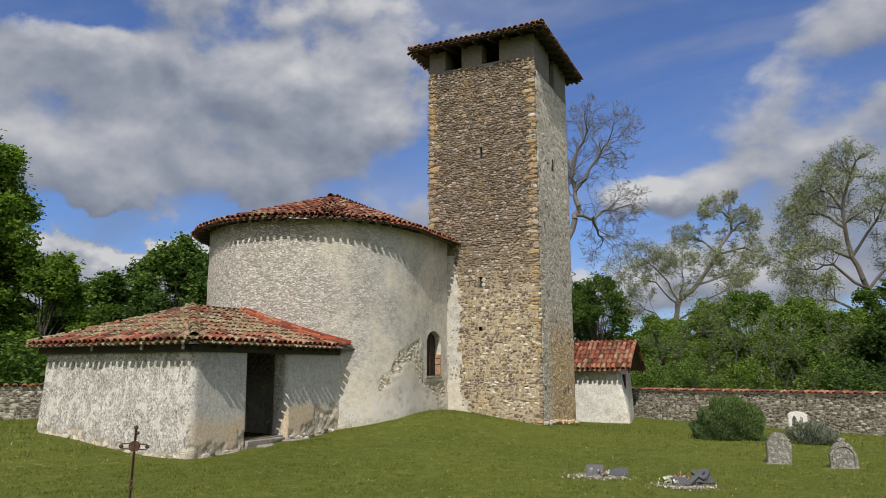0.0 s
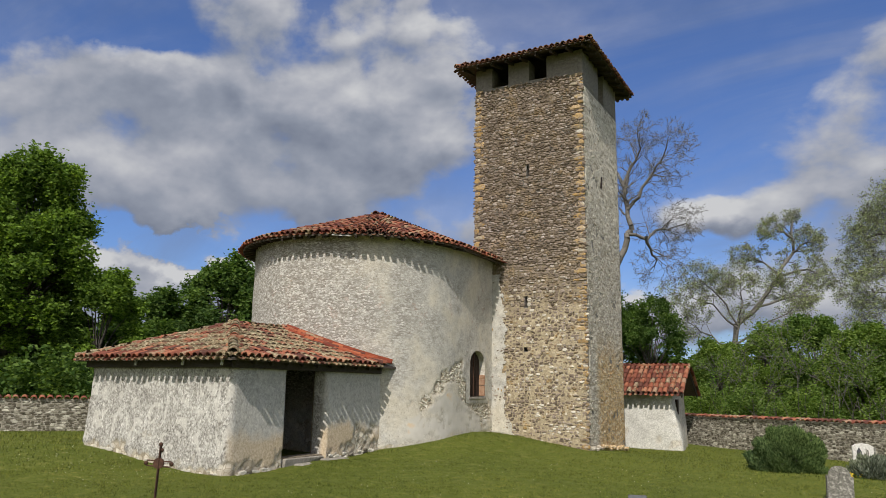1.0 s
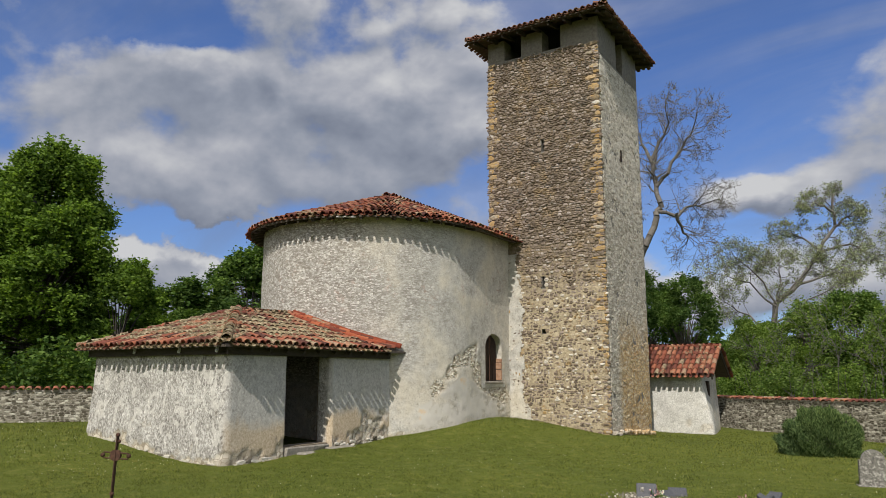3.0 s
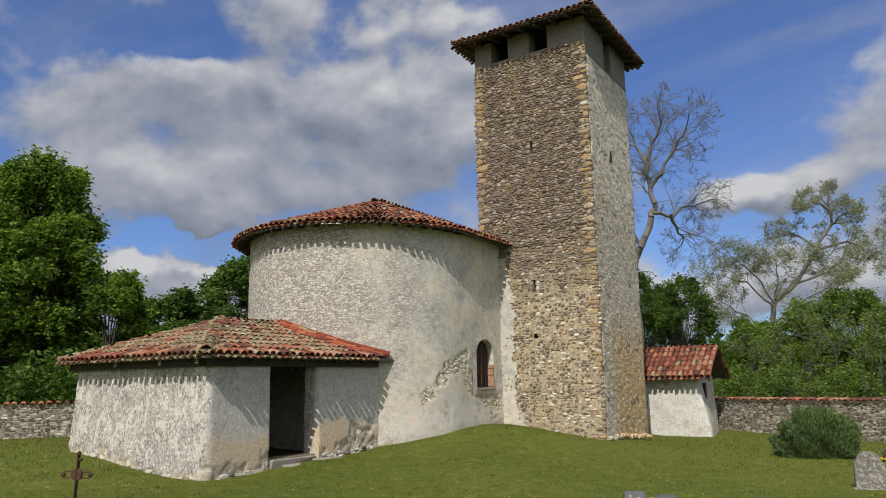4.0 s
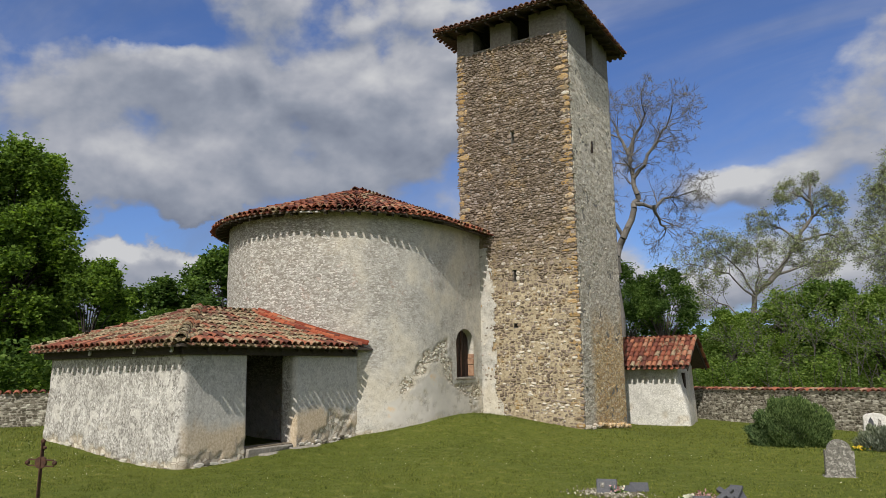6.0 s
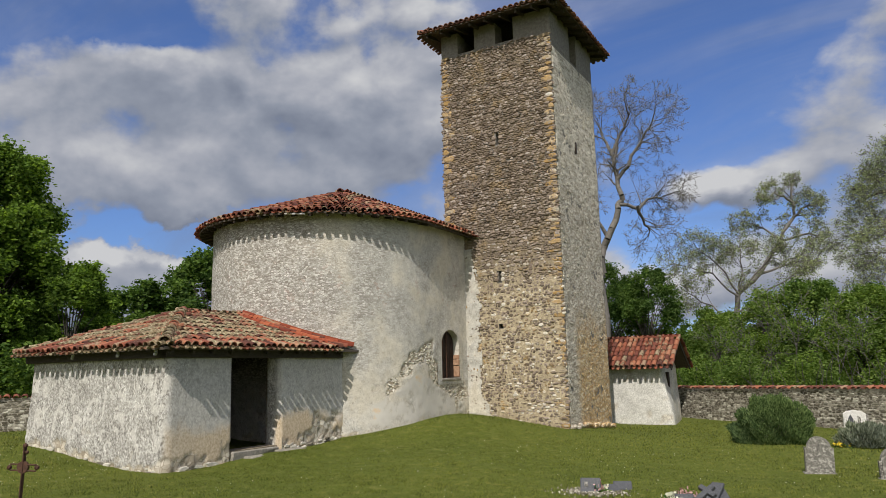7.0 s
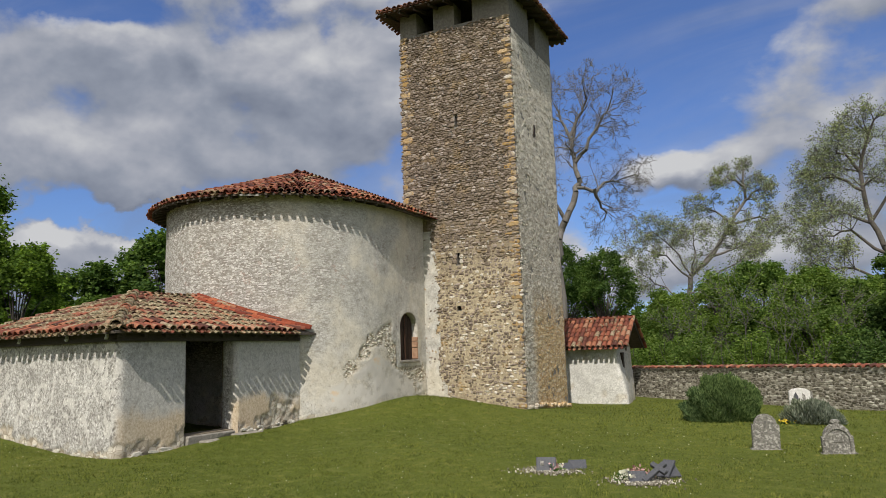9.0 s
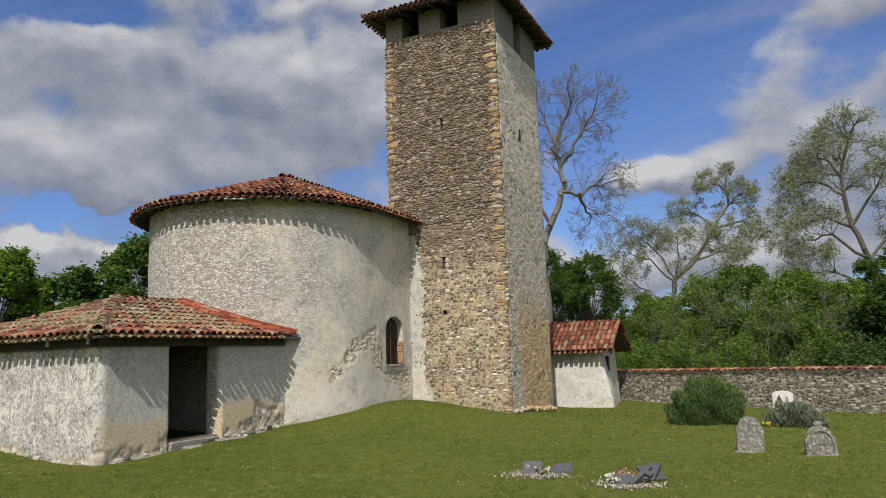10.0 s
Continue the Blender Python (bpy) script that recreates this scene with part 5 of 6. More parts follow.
class Limbs:
    def __init__(self, thin=0.011):
        self.verts, self.faces, self.tips, self.twigs, self.thin = [], [], [], [], thin

    def tube(self, p, q, r0, r1, k):
        d = (q - p).normalized()
        s = d.cross(Vector((0.31, 0.77, 0.55))).normalized()
        u = d.cross(s)
        n = len(self.verts)
        for c, r in ((p, r0), (q, r1)):
            r = max(r, self.thin)
            for i in range(k):
                a = 2 * math.pi * i / k
                self.verts.append(c + (s * math.cos(a) + u * math.sin(a)) * r)
        for i in range(k):
            j = (i + 1) % k
            self.faces.append((n + i, n + j, n + k + j, n + k + i))

    def grow(self, rng, p, d, length, r, level, top, fork=(25, 55), lift=0.12, keep=0.72, number=(2, 3)):
        bits = 4 if level < 2 else 3
        for i in range(bits):
            d = (d + Vector((rng.uniform(-1, 1), rng.uniform(-1, 1), rng.uniform(-1, 1))) * (0.10 + 0.06 * level) + Vector((0, 0, lift * 0.5))).normalized()
            q = p + d * length / bits
            r1 = r * (0.88 if i < bits - 1 else 0.8)
            self.tube(p, q, r, r1, 7 if level == 0 else (5 if level < 3 else 3))
            p, r = q, r1
            if level >= top - 1:
                self.twigs.append(q)
            if level > 0 and i in (1, 2) and level < top and rng.random() < 0.8:
                self.branch(rng, p, d, length * keep * 0.8, r * 0.6, level + 1, top, fork, lift, keep, number)
        if level >= top:
            self.tips.append(p)
            return
        for _ in range(rng.randint(*number)):
            self.branch(rng, p, d, length * keep * rng.uniform(0.8, 1.15), r * 0.72, level + 1, top, fork, lift, keep, number)

    def branch(self, rng, p, d, length, r, level, top, fork, lift, keep, number):
        ax = d.cross(Vector((rng.uniform(-1, 1), rng.uniform(-1, 1), rng.uniform(-1, 1)))).normalized()
        nd = Matrix.Rotation(radians(rng.uniform(*fork)), 3, ax) @ d
        self.grow(rng, p, nd, length, r, level, top, fork, lift, keep, number)

    def mesh(self, name):
        return mesh_from(name, self.verts, self.faces, True)


def branching_tree(label, base, height, lean, top, seed, bark, leaf=None, leaves=0, leaf_size=0.1, puff=0.5, fork=(25, 55), lift=0.12, keep=0.72, first=0.36, r=0.028, number=(2, 3), group="", thin=0.012):
    rng = random.Random(seed)
    t = thing("tree", label, "tree", group, (*base, ground_z(*base)))
    L = Limbs(thin)
    o = Vector((*base, ground_z(*base) - 0.2))
    L.grow(rng, o, (Vector((0, 0, 1)) + Vector((*lean, 0))).normalized(), height * first, height * r, 0, top, fork, lift, keep, number)
    # bring the crown to its height
    high = max(v.z for v in L.verts) - o.z
    k = height / high
    scale = lambda p: o + (p - o) * k
    L.verts = [scale(v) for v in L.verts]
    part("trunk", L.mesh("trunk"), bark, t)
    if leaf:
        g = np.random.default_rng(seed)
        tw = np.array([scale(p) for p in L.twigs])
        c = tw[g.integers(0, len(tw), leaves)] + g.normal(scale=puff, size=(leaves, 3))
        part("crown", leaf_mesh("crown", c, leaf_size, g), leaf, t)
    return t


def clump_tree(label, base, height, radius, low, seed, leaf, clumps, per, leaf_size, bark, lean=(0, 0), squash=1.0, group="", name="tree", category="tree"):
    """A full crown: clumps of leaves round limbs, with gaps between them."""
    rng, g = random.Random(seed), np.random.default_rng(seed)
    z0 = ground_z(*base)
    t = thing(name, label, category, group, (*base, z0))
    L = Limbs()
    o = Vector((*base, z0 - 0.2))
    mid = Vector((base[0] + lean[0], base[1] + lean[1], z0 + height * 0.45))
    L.tube(o, mid, height * 0.022, height * 0.014, 7)
    centres = []
    for i in range(clumps):
        h = low + (1 - low) * rng.random() ** 0.9
        f = (h - low) / (1 - low)
        rr = radius * (0.35 + 0.65 * math.sin(math.pi * min(1, 0.18 + 0.80 * f)) ** 0.8) * rng.uniform(0.25, 1.0) ** 0.5
        a = rng.uniform(0, 2 * math.pi)
        c = Vector((base[0] + lean[0] * h + rr * math.cos(a), base[1] + lean[1] * h + rr * math.sin(a) * squash, z0 + height * h * rng.uniform(0.93, 1.0)))
        centres.append(c)
        root = o.lerp(mid, min(1.0, 0.45 + 0.5 * h))
        w = root.lerp(c, 0.55) + Vector((0, 0, 0.04 * height))
        L.tube(root, w, height * 0.005, height * 0.0035, 4)
        L.tube(w, c, height * 0.0035, height * 0.0012, 3)
    part("trunk", L.mesh("trunk"), bark, t)
    pts = []
    axis = np.array([base[0], base[1], z0 + height * 0.4])
    for c in centres:
        # leafy shoots that fan outwards and up from each limb's end
        size = radius * rng.uniform(0.22, 0.44)
        shoots = max(8, per // 26)
        out = np.array(c) - axis
        out /= np.linalg.norm(out) + 1e-6
        d = g.normal(size=(shoots, 3)) + out * 0.55 + np.array([0, 0, 0.35])
        d /= np.linalg.norm(d, axis=1)[:, None]
        d *= size * g.uniform(0.45, 1.12, size=(shoots, 1))
        k = g.integers(0, shoots, per)
        f = g.uniform(0.1, 1.0, size=(per, 1)) ** 0.75
        pts.append(np.array(c) + d[k] * f + np.array([0, 0, -0.12 * size]) * f ** 2 + g.normal(scale=leaf_size * 0.75, size=(per, 3)))
        fill = np.clip(g.normal(size=(per // 2, 3)), -1.7, 1.7) * size * 0.38
        pts.append(np.array(c) + fill)
    part("crown", leaf_mesh("crown", np.concatenate(pts), leaf_size, g), leaf, t)
    return t


def guided_tree(label, base, trunk, limbs, girth, seed, bark, leaf=None, leaves=0, leaf_size=0.1, puff=0.2, twig=1.6, top=4, thin=0.016, side_twigs=3, group=""):
    """A tree grown on a few main limbs (metres to the side and up from its base), branching on at random."""
    rng = random.Random(seed)
    z0 = ground_z(*base)
    t = thing("tree", label, "tree", group, (*base, z0))
    side = Vector((0.97, 0.18, 0))
    deep = Vector((-0.18, 0.97, 0))
    L = Limbs(thin)

    def spot(q, k=0.0):
        return Vector((*base, 0)) + side * q[0] + deep * k + Vector((0, 0, q[1]))

    def limb(pts, r0, r1, drift, twigs):
        path = []
        for i in range(len(pts) - 1):
            n = 3
            for j in range(n):
                f = (i + j / n) / (len(pts) - 1)
                a, b = pts[i], pts[i + 1]
                path.append(spot((a[0] + (b[0] - a[0]) * j / n, a[1] + (b[1] - a[1]) * j / n), drift * f))
        path.append(spot(pts[-1], drift))
        path = [path[0]] + [p + Vector((rng.uniform(-1, 1), rng.uniform(-1, 1), rng.uniform(-1, 1))) * 0.12 for p in path[1:]]
        for i in range(len(path) - 1):
            f = i / (len(path) - 1)
            ra, rb = r0 + (r1 - r0) * f, r0 + (r1 - r0) * (f + 1 / (len(path) - 1))
            L.tube(path[i], path[i + 1], ra, rb, 7)
            if f >= twigs:
                d = (path[i + 1] - path[i]).normalized()
                for _ in range(side_twigs):
                    L.branch(rng, path[i + 1], d, twig * rng.uniform(0.7, 1.2), rb * 0.45, 2, top, (30, 75), 0.06, 0.72, (2, 3))
        L.grow(rng, path[-1], (path[-1] - path[-2]).normalized(), twig, r1, 2, top, (25, 55), 0.05, 0.74, (2, 3))

    limb([(trunk[0][0], z0 - 0.2)] + trunk, girth, girth * 0.36, 0.0, 0.72)
    for i, pts in enumerate(limbs):
        limb(pts, girth * 0.42, girth * 0.14, (1.5, -1.3, 0.5, -0.6)[i % 4], 0.25)
    part("trunk", L.mesh("trunk"), bark, t)
    if leaf:
        g = np.random.default_rng(seed)
        tw = np.array(L.twigs)
        c = tw[g.integers(0, len(tw), leaves)] + g.normal(scale=puff, size=(leaves, 3))
        part("crown", leaf_mesh("crown", c, leaf_size, g), leaf, t)
    return t


# the tall green trees beyond the west wall
clump_tree("tall bright-green ash tree in full leaf", (-23.6, -5.2), 10.9, 2.8, 0.10, 61, M_leaf, 130, 900, 0.10, M_bark, (0.4, 0.8))
clump_tree("broad dark-green tree in full leaf", (-26.5, -9.5), 12.2, 3.6, 0.06, 62, M_leaf, 110, 750, 0.11, M_bark)
clump_tree("broad dark-green tree in full leaf", (-25.5, -15.5), 13.5, 4.6, 0.06, 63, M_leaf_dark, 90, 500, 0.14, M_bark)
clump_tree("leafy young ash beside the taller trees", (-20.9, -2.2), 6.0, 1.9, 0.05, 64, M_leaf, 70, 700, 0.095, M_bark)
clump_tree("rounded hazel thicket behind the church", (-28.0, 6.0), 6.4, 2.8, 0.05, 65, M_leaf_dark, 70, 520, 0.13, M_bark)
clump_tree("rounded hazel thicket behind the church", (-25.2, 9.2), 8.6, 3.2, 0.05, 66, M_leaf_dark, 85, 560, 0.13, M_bark)
clump_tree("rounded hazel thicket behind the church", (-31.0, 1.0), 6.0, 3.0, 0.05, 67, M_leaf_dark, 60, 480, 0.14, M_bark)

# bare and budding trees beyond the east wall
guided_tree("leafless grey tree with a crooked forked trunk", (-5.4, 18.9), [(0.6, 6.5), (0.7, 7.8), (1.1, 8.9), (1.7, 10.4), (2.1, 11.3), (1.9, 12.2), (1.7, 13.6)],
            [[(1.9, 10.7), (2.9, 10.5), (3.8, 11.2), (4.3, 11.2)], [(1.9, 12.2), (2.8, 13.2), (3.5, 14.3), (4.0, 14.8)], [(1.7, 13.6), (1.2, 14.7), (1.0, 15.6)], [(1.7, 13.8), (2.5, 15.2), (2.8, 15.9)],
             [(2.9, 10.5), (3.1, 9.8), (3.5, 9.3)], [(1.1, 8.9), (0.4, 10.4), (0.0, 12.0)]], 0.27, 5, M_palebark, M_leaf_pale, 1200, 0.04, 0.12, 0.95, 5, 0.008, 2)
guided_tree("tall oak with a leaning trunk just coming into leaf", (3.6, 37.0), [(-4.1, 4.0), (-3.7, 6.8), (-2.0, 8.1), (-0.5, 10.4), (0.5, 12.1), (0.7, 14.2)],
            [[(-0.5, 10.4), (-1.5, 11.5), (-2.6, 12.2)], [(-0.5, 10.4), (1.3, 10.7), (2.0, 10.1)], [(0.5, 12.1), (1.5, 12.8), (1.9, 13.0)], [(0.6, 13.2), (-0.3, 13.8), (-0.8, 13.8)], [(-2.0, 8.1), (0.3, 8.8), (1.7, 9.0)]],
            0.24, 21, M_palebark, M_leaf_pale, 10000, 0.07, 0.11, 0.60, 5, 0.010)
guided_tree("pale budding tree with a wide crown", (1.7, 32.0), [(-1.6, 3.0), (-1.1, 6.3)],
            [[(-1.1, 6.1), (-2.7, 7.8), (-4.8, 8.8)], [(-1.1, 6.3), (-2.2, 8.4), (-3.4, 9.3)], [(-1.1, 6.3), (-0.7, 8.2), (-0.8, 9.2)], [(-1.1, 6.3), (0.7, 8.2), (1.5, 9.0)], [(-1.4, 4.5), (-2.9, 5.6), (-4.6, 6.8)], [(-1.3, 5.0), (0.9, 6.4), (2.6, 7.4)]],
            0.18, 28, M_palebark, M_leaf_pale, 16000, 0.065, 0.15, 0.80, 5, 0.009)
guided_tree("large oak with thin pale spring leaves", (13.2, 27.0), [(-1.2, 1.7), (-1.1, 4.2), (-1.2, 6.2), (-2.0, 8.1), (-2.3, 11.2), (-1.6, 13.2)],
            [[(-2.0, 8.1), (-3.7, 9.2), (-5.2, 8.8)], [(-1.2, 6.2), (-3.3, 7.6), (-4.8, 7.3)], [(-2.3, 11.2), (-2.9, 12.3), (-3.3, 12.6)], [(-2.0, 8.1), (-0.6, 10.2), (0.2, 11.8)], [(-1.2, 6.2), (0.4, 8.0), (1.5, 8.5)], [(-1.1, 4.2), (-3.2, 5.5), (-4.8, 5.6)],
             [(-2.2, 10.0), (-3.4, 10.9), (-4.3, 11.0)]], 0.24, 6, M_bark, M_leaf_pale, 36000, 0.058, 0.16, 0.9, 5, 0.009)
branching_tree("large oak with thin pale spring leaves", (18.2, 25.0), 13.6, (0.0, 0.0), 5, 92, M_bark, M_leaf_pale, 40000, 0.058, 0.13, (28, 65), 0.04, 0.74, 0.30, 0.024, (2, 3), thin=0.024)
for i, (x, y, h, r, kind) in enumerate([(-6.5, 25.5, 8.4, 2.6, M_leaf_dark), (-3.4, 23.0, 7.6, 2.2, M_leaf_dark), (0.6, 22.5, 5.0, 1.7, M_leaf_fresh), (3.4, 19.5, 5.4, 1.8, M_leaf_fresh), (5.6, 19.8, 6.0, 1.9, M_leaf_dark),
                                        (7.6, 17.0, 5.2, 1.8, M_leaf_fresh), (9.6, 16.0, 4.7, 1.8, M_leaf_fresh), (11.6, 14.0, 4.4, 1.9, M_leaf_deep), (13.8, 12.5, 5.0, 2.1, M_leaf_deep), (16.5, 9.5, 5.5, 2.4, M_leaf_dark)]):
    clump_tree("leafy self-sown tree behind the yard wall", (x, y), h, r, 0.04, 100 + i, kind, 64, 700, 0.075, M_bark, group="trees behind the wall")

clump_tree("ivy-clad trunk of an old oak", (12.4, 26.2), 7.2, 1.5, 0.05, 140, M_leaf_dark, 50, 380, 0.09, M_bark)
for i, (x, y, h) in enumerate([(1.6, 17.0, 5.2), (3.0, 15.6, 4.6), (4.6, 15.0, 6.0), (6.4, 13.6, 5.0), (8.2, 12.4, 4.4)]):
    branching_tree("slender sapling with thin spring leaves", (x, y), h, (0.03 * (i % 3 - 1), 0.0), 4, 150 + i, M_palebark, M_leaf_fresh, 1100, 0.07, 0.16, (18, 45), 0.10, 0.72, 0.42, 0.011, (2, 3), "saplings behind the wall", 0.008)


def undergrowth():
    """Scrub and far woods that close the view behind the walls."""
    g = np.random.default_rng(5)
    pts = []

    def belt(a, b, n, h, depth, per, size):
        for i in range(n):
            t = (i + g.uniform(0, 1)) / n
            c = np.array([a[0] + (b[0] - a[0]) * t, a[1] + (b[1] - a[1]) * t, 0]) + g.normal(size=3) * [depth, depth, 0]
            c[2] = ground_z(c[0], c[1]) + h * g.uniform(0.1, 0.95)
            d = g.normal(size=(per, 3))
            d /= np.linalg.norm(d, axis=1)[:, None]
            pts.append(c + d * g.uniform(0.2, 1, size=(per, 1)) ** 0.5 * size)
    belt((-5, 19.5), (8, 11.0), 62, 2.3, 0.9, 420, 0.7)
    me = leaf_mesh("undergrowth", np.concatenate(pts), 0.075, g)
    me.materials.append(M_leaf_fresh)
    tagged(new("undergrowth", me), "tangled green scrub behind the yard wall", "scrub", kind="stuff")
    pts.clear()
    belt((8, 11.0), (18, 4.5), 75, 2.3, 0.9, 460, 0.8)
    me = leaf_mesh("undergrowth", np.concatenate(pts), 0.075, g)
    me.materials.append(M_leaf_deep)
    tagged(new("undergrowth", me), "dark green brambles and ivy behind the yard wall", "scrub", kind="stuff")
    pts.clear()
    belt((-25.0, -20.0), (-15.0, -2.0), 60, 2.2, 0.5, 260, 0.8)
    belt((-19, -4), (-22, 8), 40, 2.6, 1.0, 230, 0.9)
    me = leaf_mesh("hedge", np.concatenate(pts), 0.11, g)
    me.materials.append(M_leaf_dark)
    tagged(new("hedge", me), "dark green hedge growing behind the west wall", "hedge", kind="stuff")
    pts.clear()
    belt((-70, 10), (-20, 60), 60, 5, 3, 160, 3.0)
    belt((-20, 60), (30, 55), 70, 4.5, 3, 170, 3.0)
    belt((30, 55), (70, 5), 60, 6, 3, 160, 3.0)
    belt((70, 5), (60, -60), 50, 6, 3, 120, 3.2)
    belt((60, -60), (-60, -60), 60, 6, 3, 120, 3.2)
    belt((-60, -60), (-70, 10), 50, 6, 3, 120, 3.2)
    me = leaf_mesh("far_woods", np.concatenate(pts), 0.55, g)
    me.materials.append(M_leaf_dark)
    tagged(new("far_woods", me), "distant belt of dark green woodland", "woods", kind="stuff")


undergrowth()


def twiggy_scrub():
    """Bare brown stems of brambles in front of the leaves."""
    rng = random.Random(9)
    L = Limbs()
    for i in range(90):
        t = rng.random()
        x, y = 0.5 + 15 * t + rng.uniform(-0.5, 0.5), 15.2 - 10.5 * t + rng.uniform(-0.6, 0.9)
        p = Vector((x, y, ground_z(x, y)))
        d = Vector((rng.uniform(-0.35, 0.35), rng.uniform(-0.35, 0.35), 1)).normalized()
        for k in range(4):
            q = p + d * rng.uniform(0.4, 0.75)
            L.tube(p, q, 0.018 - 0.004 * k, 0.014 - 0.004 * k + 0.003, 3)
            p = q
            d = (d + Vector((rng.uniform(-0.4, 0.4), rng.uniform(-0.4, 0.4), 0.05))).normalized()
    me = L.mesh("bramble_stems")
    me.materials.append(M_bark)
    tagged(new("bramble_stems", me), "pale bare stems among the scrub", "scrub", kind="stuff")


twiggy_scrub()


# ---- graves ----
def spiky_bush(name, label, centre, size, n, length, mat, seed, category="shrub"):
    """A rounded shrub of upright sprigs."""
    g = np.random.default_rng(seed)
    x, y = centre
    z0 = ground_z(x, y)
    t = thing(name, label, category, at=(x, y, z0))
    d = g.normal(size=(n, 3))
    d[:, 2] = np.abs(d[:, 2])
    d /= np.linalg.norm(d, axis=1)[:, None]
    lump = 1 + 0.13 * np.sin(d[:, 0] * 7 + seed) * np.cos(d[:, 1] * 6) + 0.09 * np.sin(d[:, 2] * 13 + d[:, 0] * 9) + 0.05 * np.sin(d[:, 0] * 23 + d[:, 2] * 17) * np.cos(d[:, 1] * 21)
    c = np.array([x, y, z0]) + d * np.array(size) * (lump * g.uniform(0.5, 1.0, n) ** 0.35)[:, None]
    up = d * 0.7 + np.array([0, 0, 0.8]) + g.normal(size=(n, 3)) * 0.35
    up /= np.linalg.norm(up, axis=1)[:, None]
    side = np.cross(up, g.normal(size=(n, 3)))
    side /= np.linalg.norm(side, axis=1)[:, None]
    L = length * g.uniform(0.5, 1.3, size=(n, 1))
    v = np.stack([c, c + up * L * 0.5 + side * L * 0.13, c + up * L, c + up * L * 0.5 - side * L * 0.13], 1).reshape(-1, 3)
    f = [(4 * i, 4 * i + 1, 4 * i + 2, 4 * i + 3) for i in range(n)]
    me = bpy.data.meshes.new("sprigs")
    me.from_pydata(v.tolist(), [], f)
    tagged(part("foliage", me, mat, t), kind="stuff")
    L2 = Limbs()
    rng = random.Random(seed)
    for _ in range(24):
        a, k = rng.uniform(0, 6.28), rng.uniform(0.3, 0.8)
        L2.tube(Vector((x, y, z0 - 0.05)), Vector((x + size[0] * k * math.cos(a), y + size[1] * k * math.sin(a), z0 + size[2] * rng.uniform(0.4, 0.8))), 0.03, 0.01, 5)
    part("stems", L2.mesh("stems"), M_bark, t)
    return t


spiky_bush("rosemary_bush", "large rounded dark-green rosemary bush on the lawn", (5.55, -1.3), (0.90, 0.80, 1.02), 52000, 0.075, M_rosemary, 3)
spiky_bush("lavender_bush", "low spreading grey-green lavender on a grave", (7.42, -1.6), (0.56, 0.5, 0.46), 9000, 0.10, M_lavender, 4)
spiky_bush("lavender_bush", "low spreading grey-green lavender on a grave", (7.82, -1.7), (0.30, 0.35, 0.26), 3500, 0.09, M_lavender, 5)


def outline_slab(pts, depth, bevel):
    bm = bmesh.new()
    bm.faces.new([bm.verts.new((x, 0, z)) for x, z in pts])
    r = bmesh.ops.extrude_face_region(bm, geom=bm.faces[:])
    bmesh.ops.translate(bm, verts=[v for v in r["geom"] if isinstance(v, bmesh.types.BMVert)], vec=(0, depth, 0))
    bmesh.ops.recalc_face_normals(bm, faces=bm.faces[:])
    sharp = [e for e in bm.edges if abs(e.verts[0].co.y - e.verts[1].co.y) < 1e-6]
    bmesh.ops.bevel(bm, geom=sharp, offset=bevel, segments=2, affect="EDGES")
    return bm


def rounded_top(w, h, shoulder, k=14):
    """Outline of a headstone: straight sides, small shoulders and a round head."""
    r = w / 2 - shoulder
    pts = [(-w / 2, 0), (w / 2, 0), (w / 2, h - r)]
    if shoulder > 0.01:
        pts.append((w / 2 - shoulder * 0.3, h - r + shoulder * 0.2))
    pts += [(r * math.cos(math.pi * i / k), h - r + r * math.sin(math.pi * i / k)) for i in range(k + 1)]
    if shoulder > 0.01:
        pts.append((-w / 2 + shoulder * 0.3, h - r + shoulder * 0.2))
    pts.append((-w / 2, h - r))
    return pts


def place(t, x, y, turn, tilt=0.0, roll=0.0, sink=0.0):
    t.matrix_basis = pose(x, y, ground_z(x, y) - sink, tilt, roll, turn)


def piece(name, bm, mat, parent, label="", m=None):
    """A part whose mesh is in its thing's own frame."""
    me = bpy.data.meshes.new(name)
    bm.to_mesh(me)
    bm.free()
    me.materials.append(mat)
    ob = new(name, me)
    ob.parent = parent
    if m is not None:
        ob.matrix_basis = m
    if label:
        ob["label"] = label
    return ob


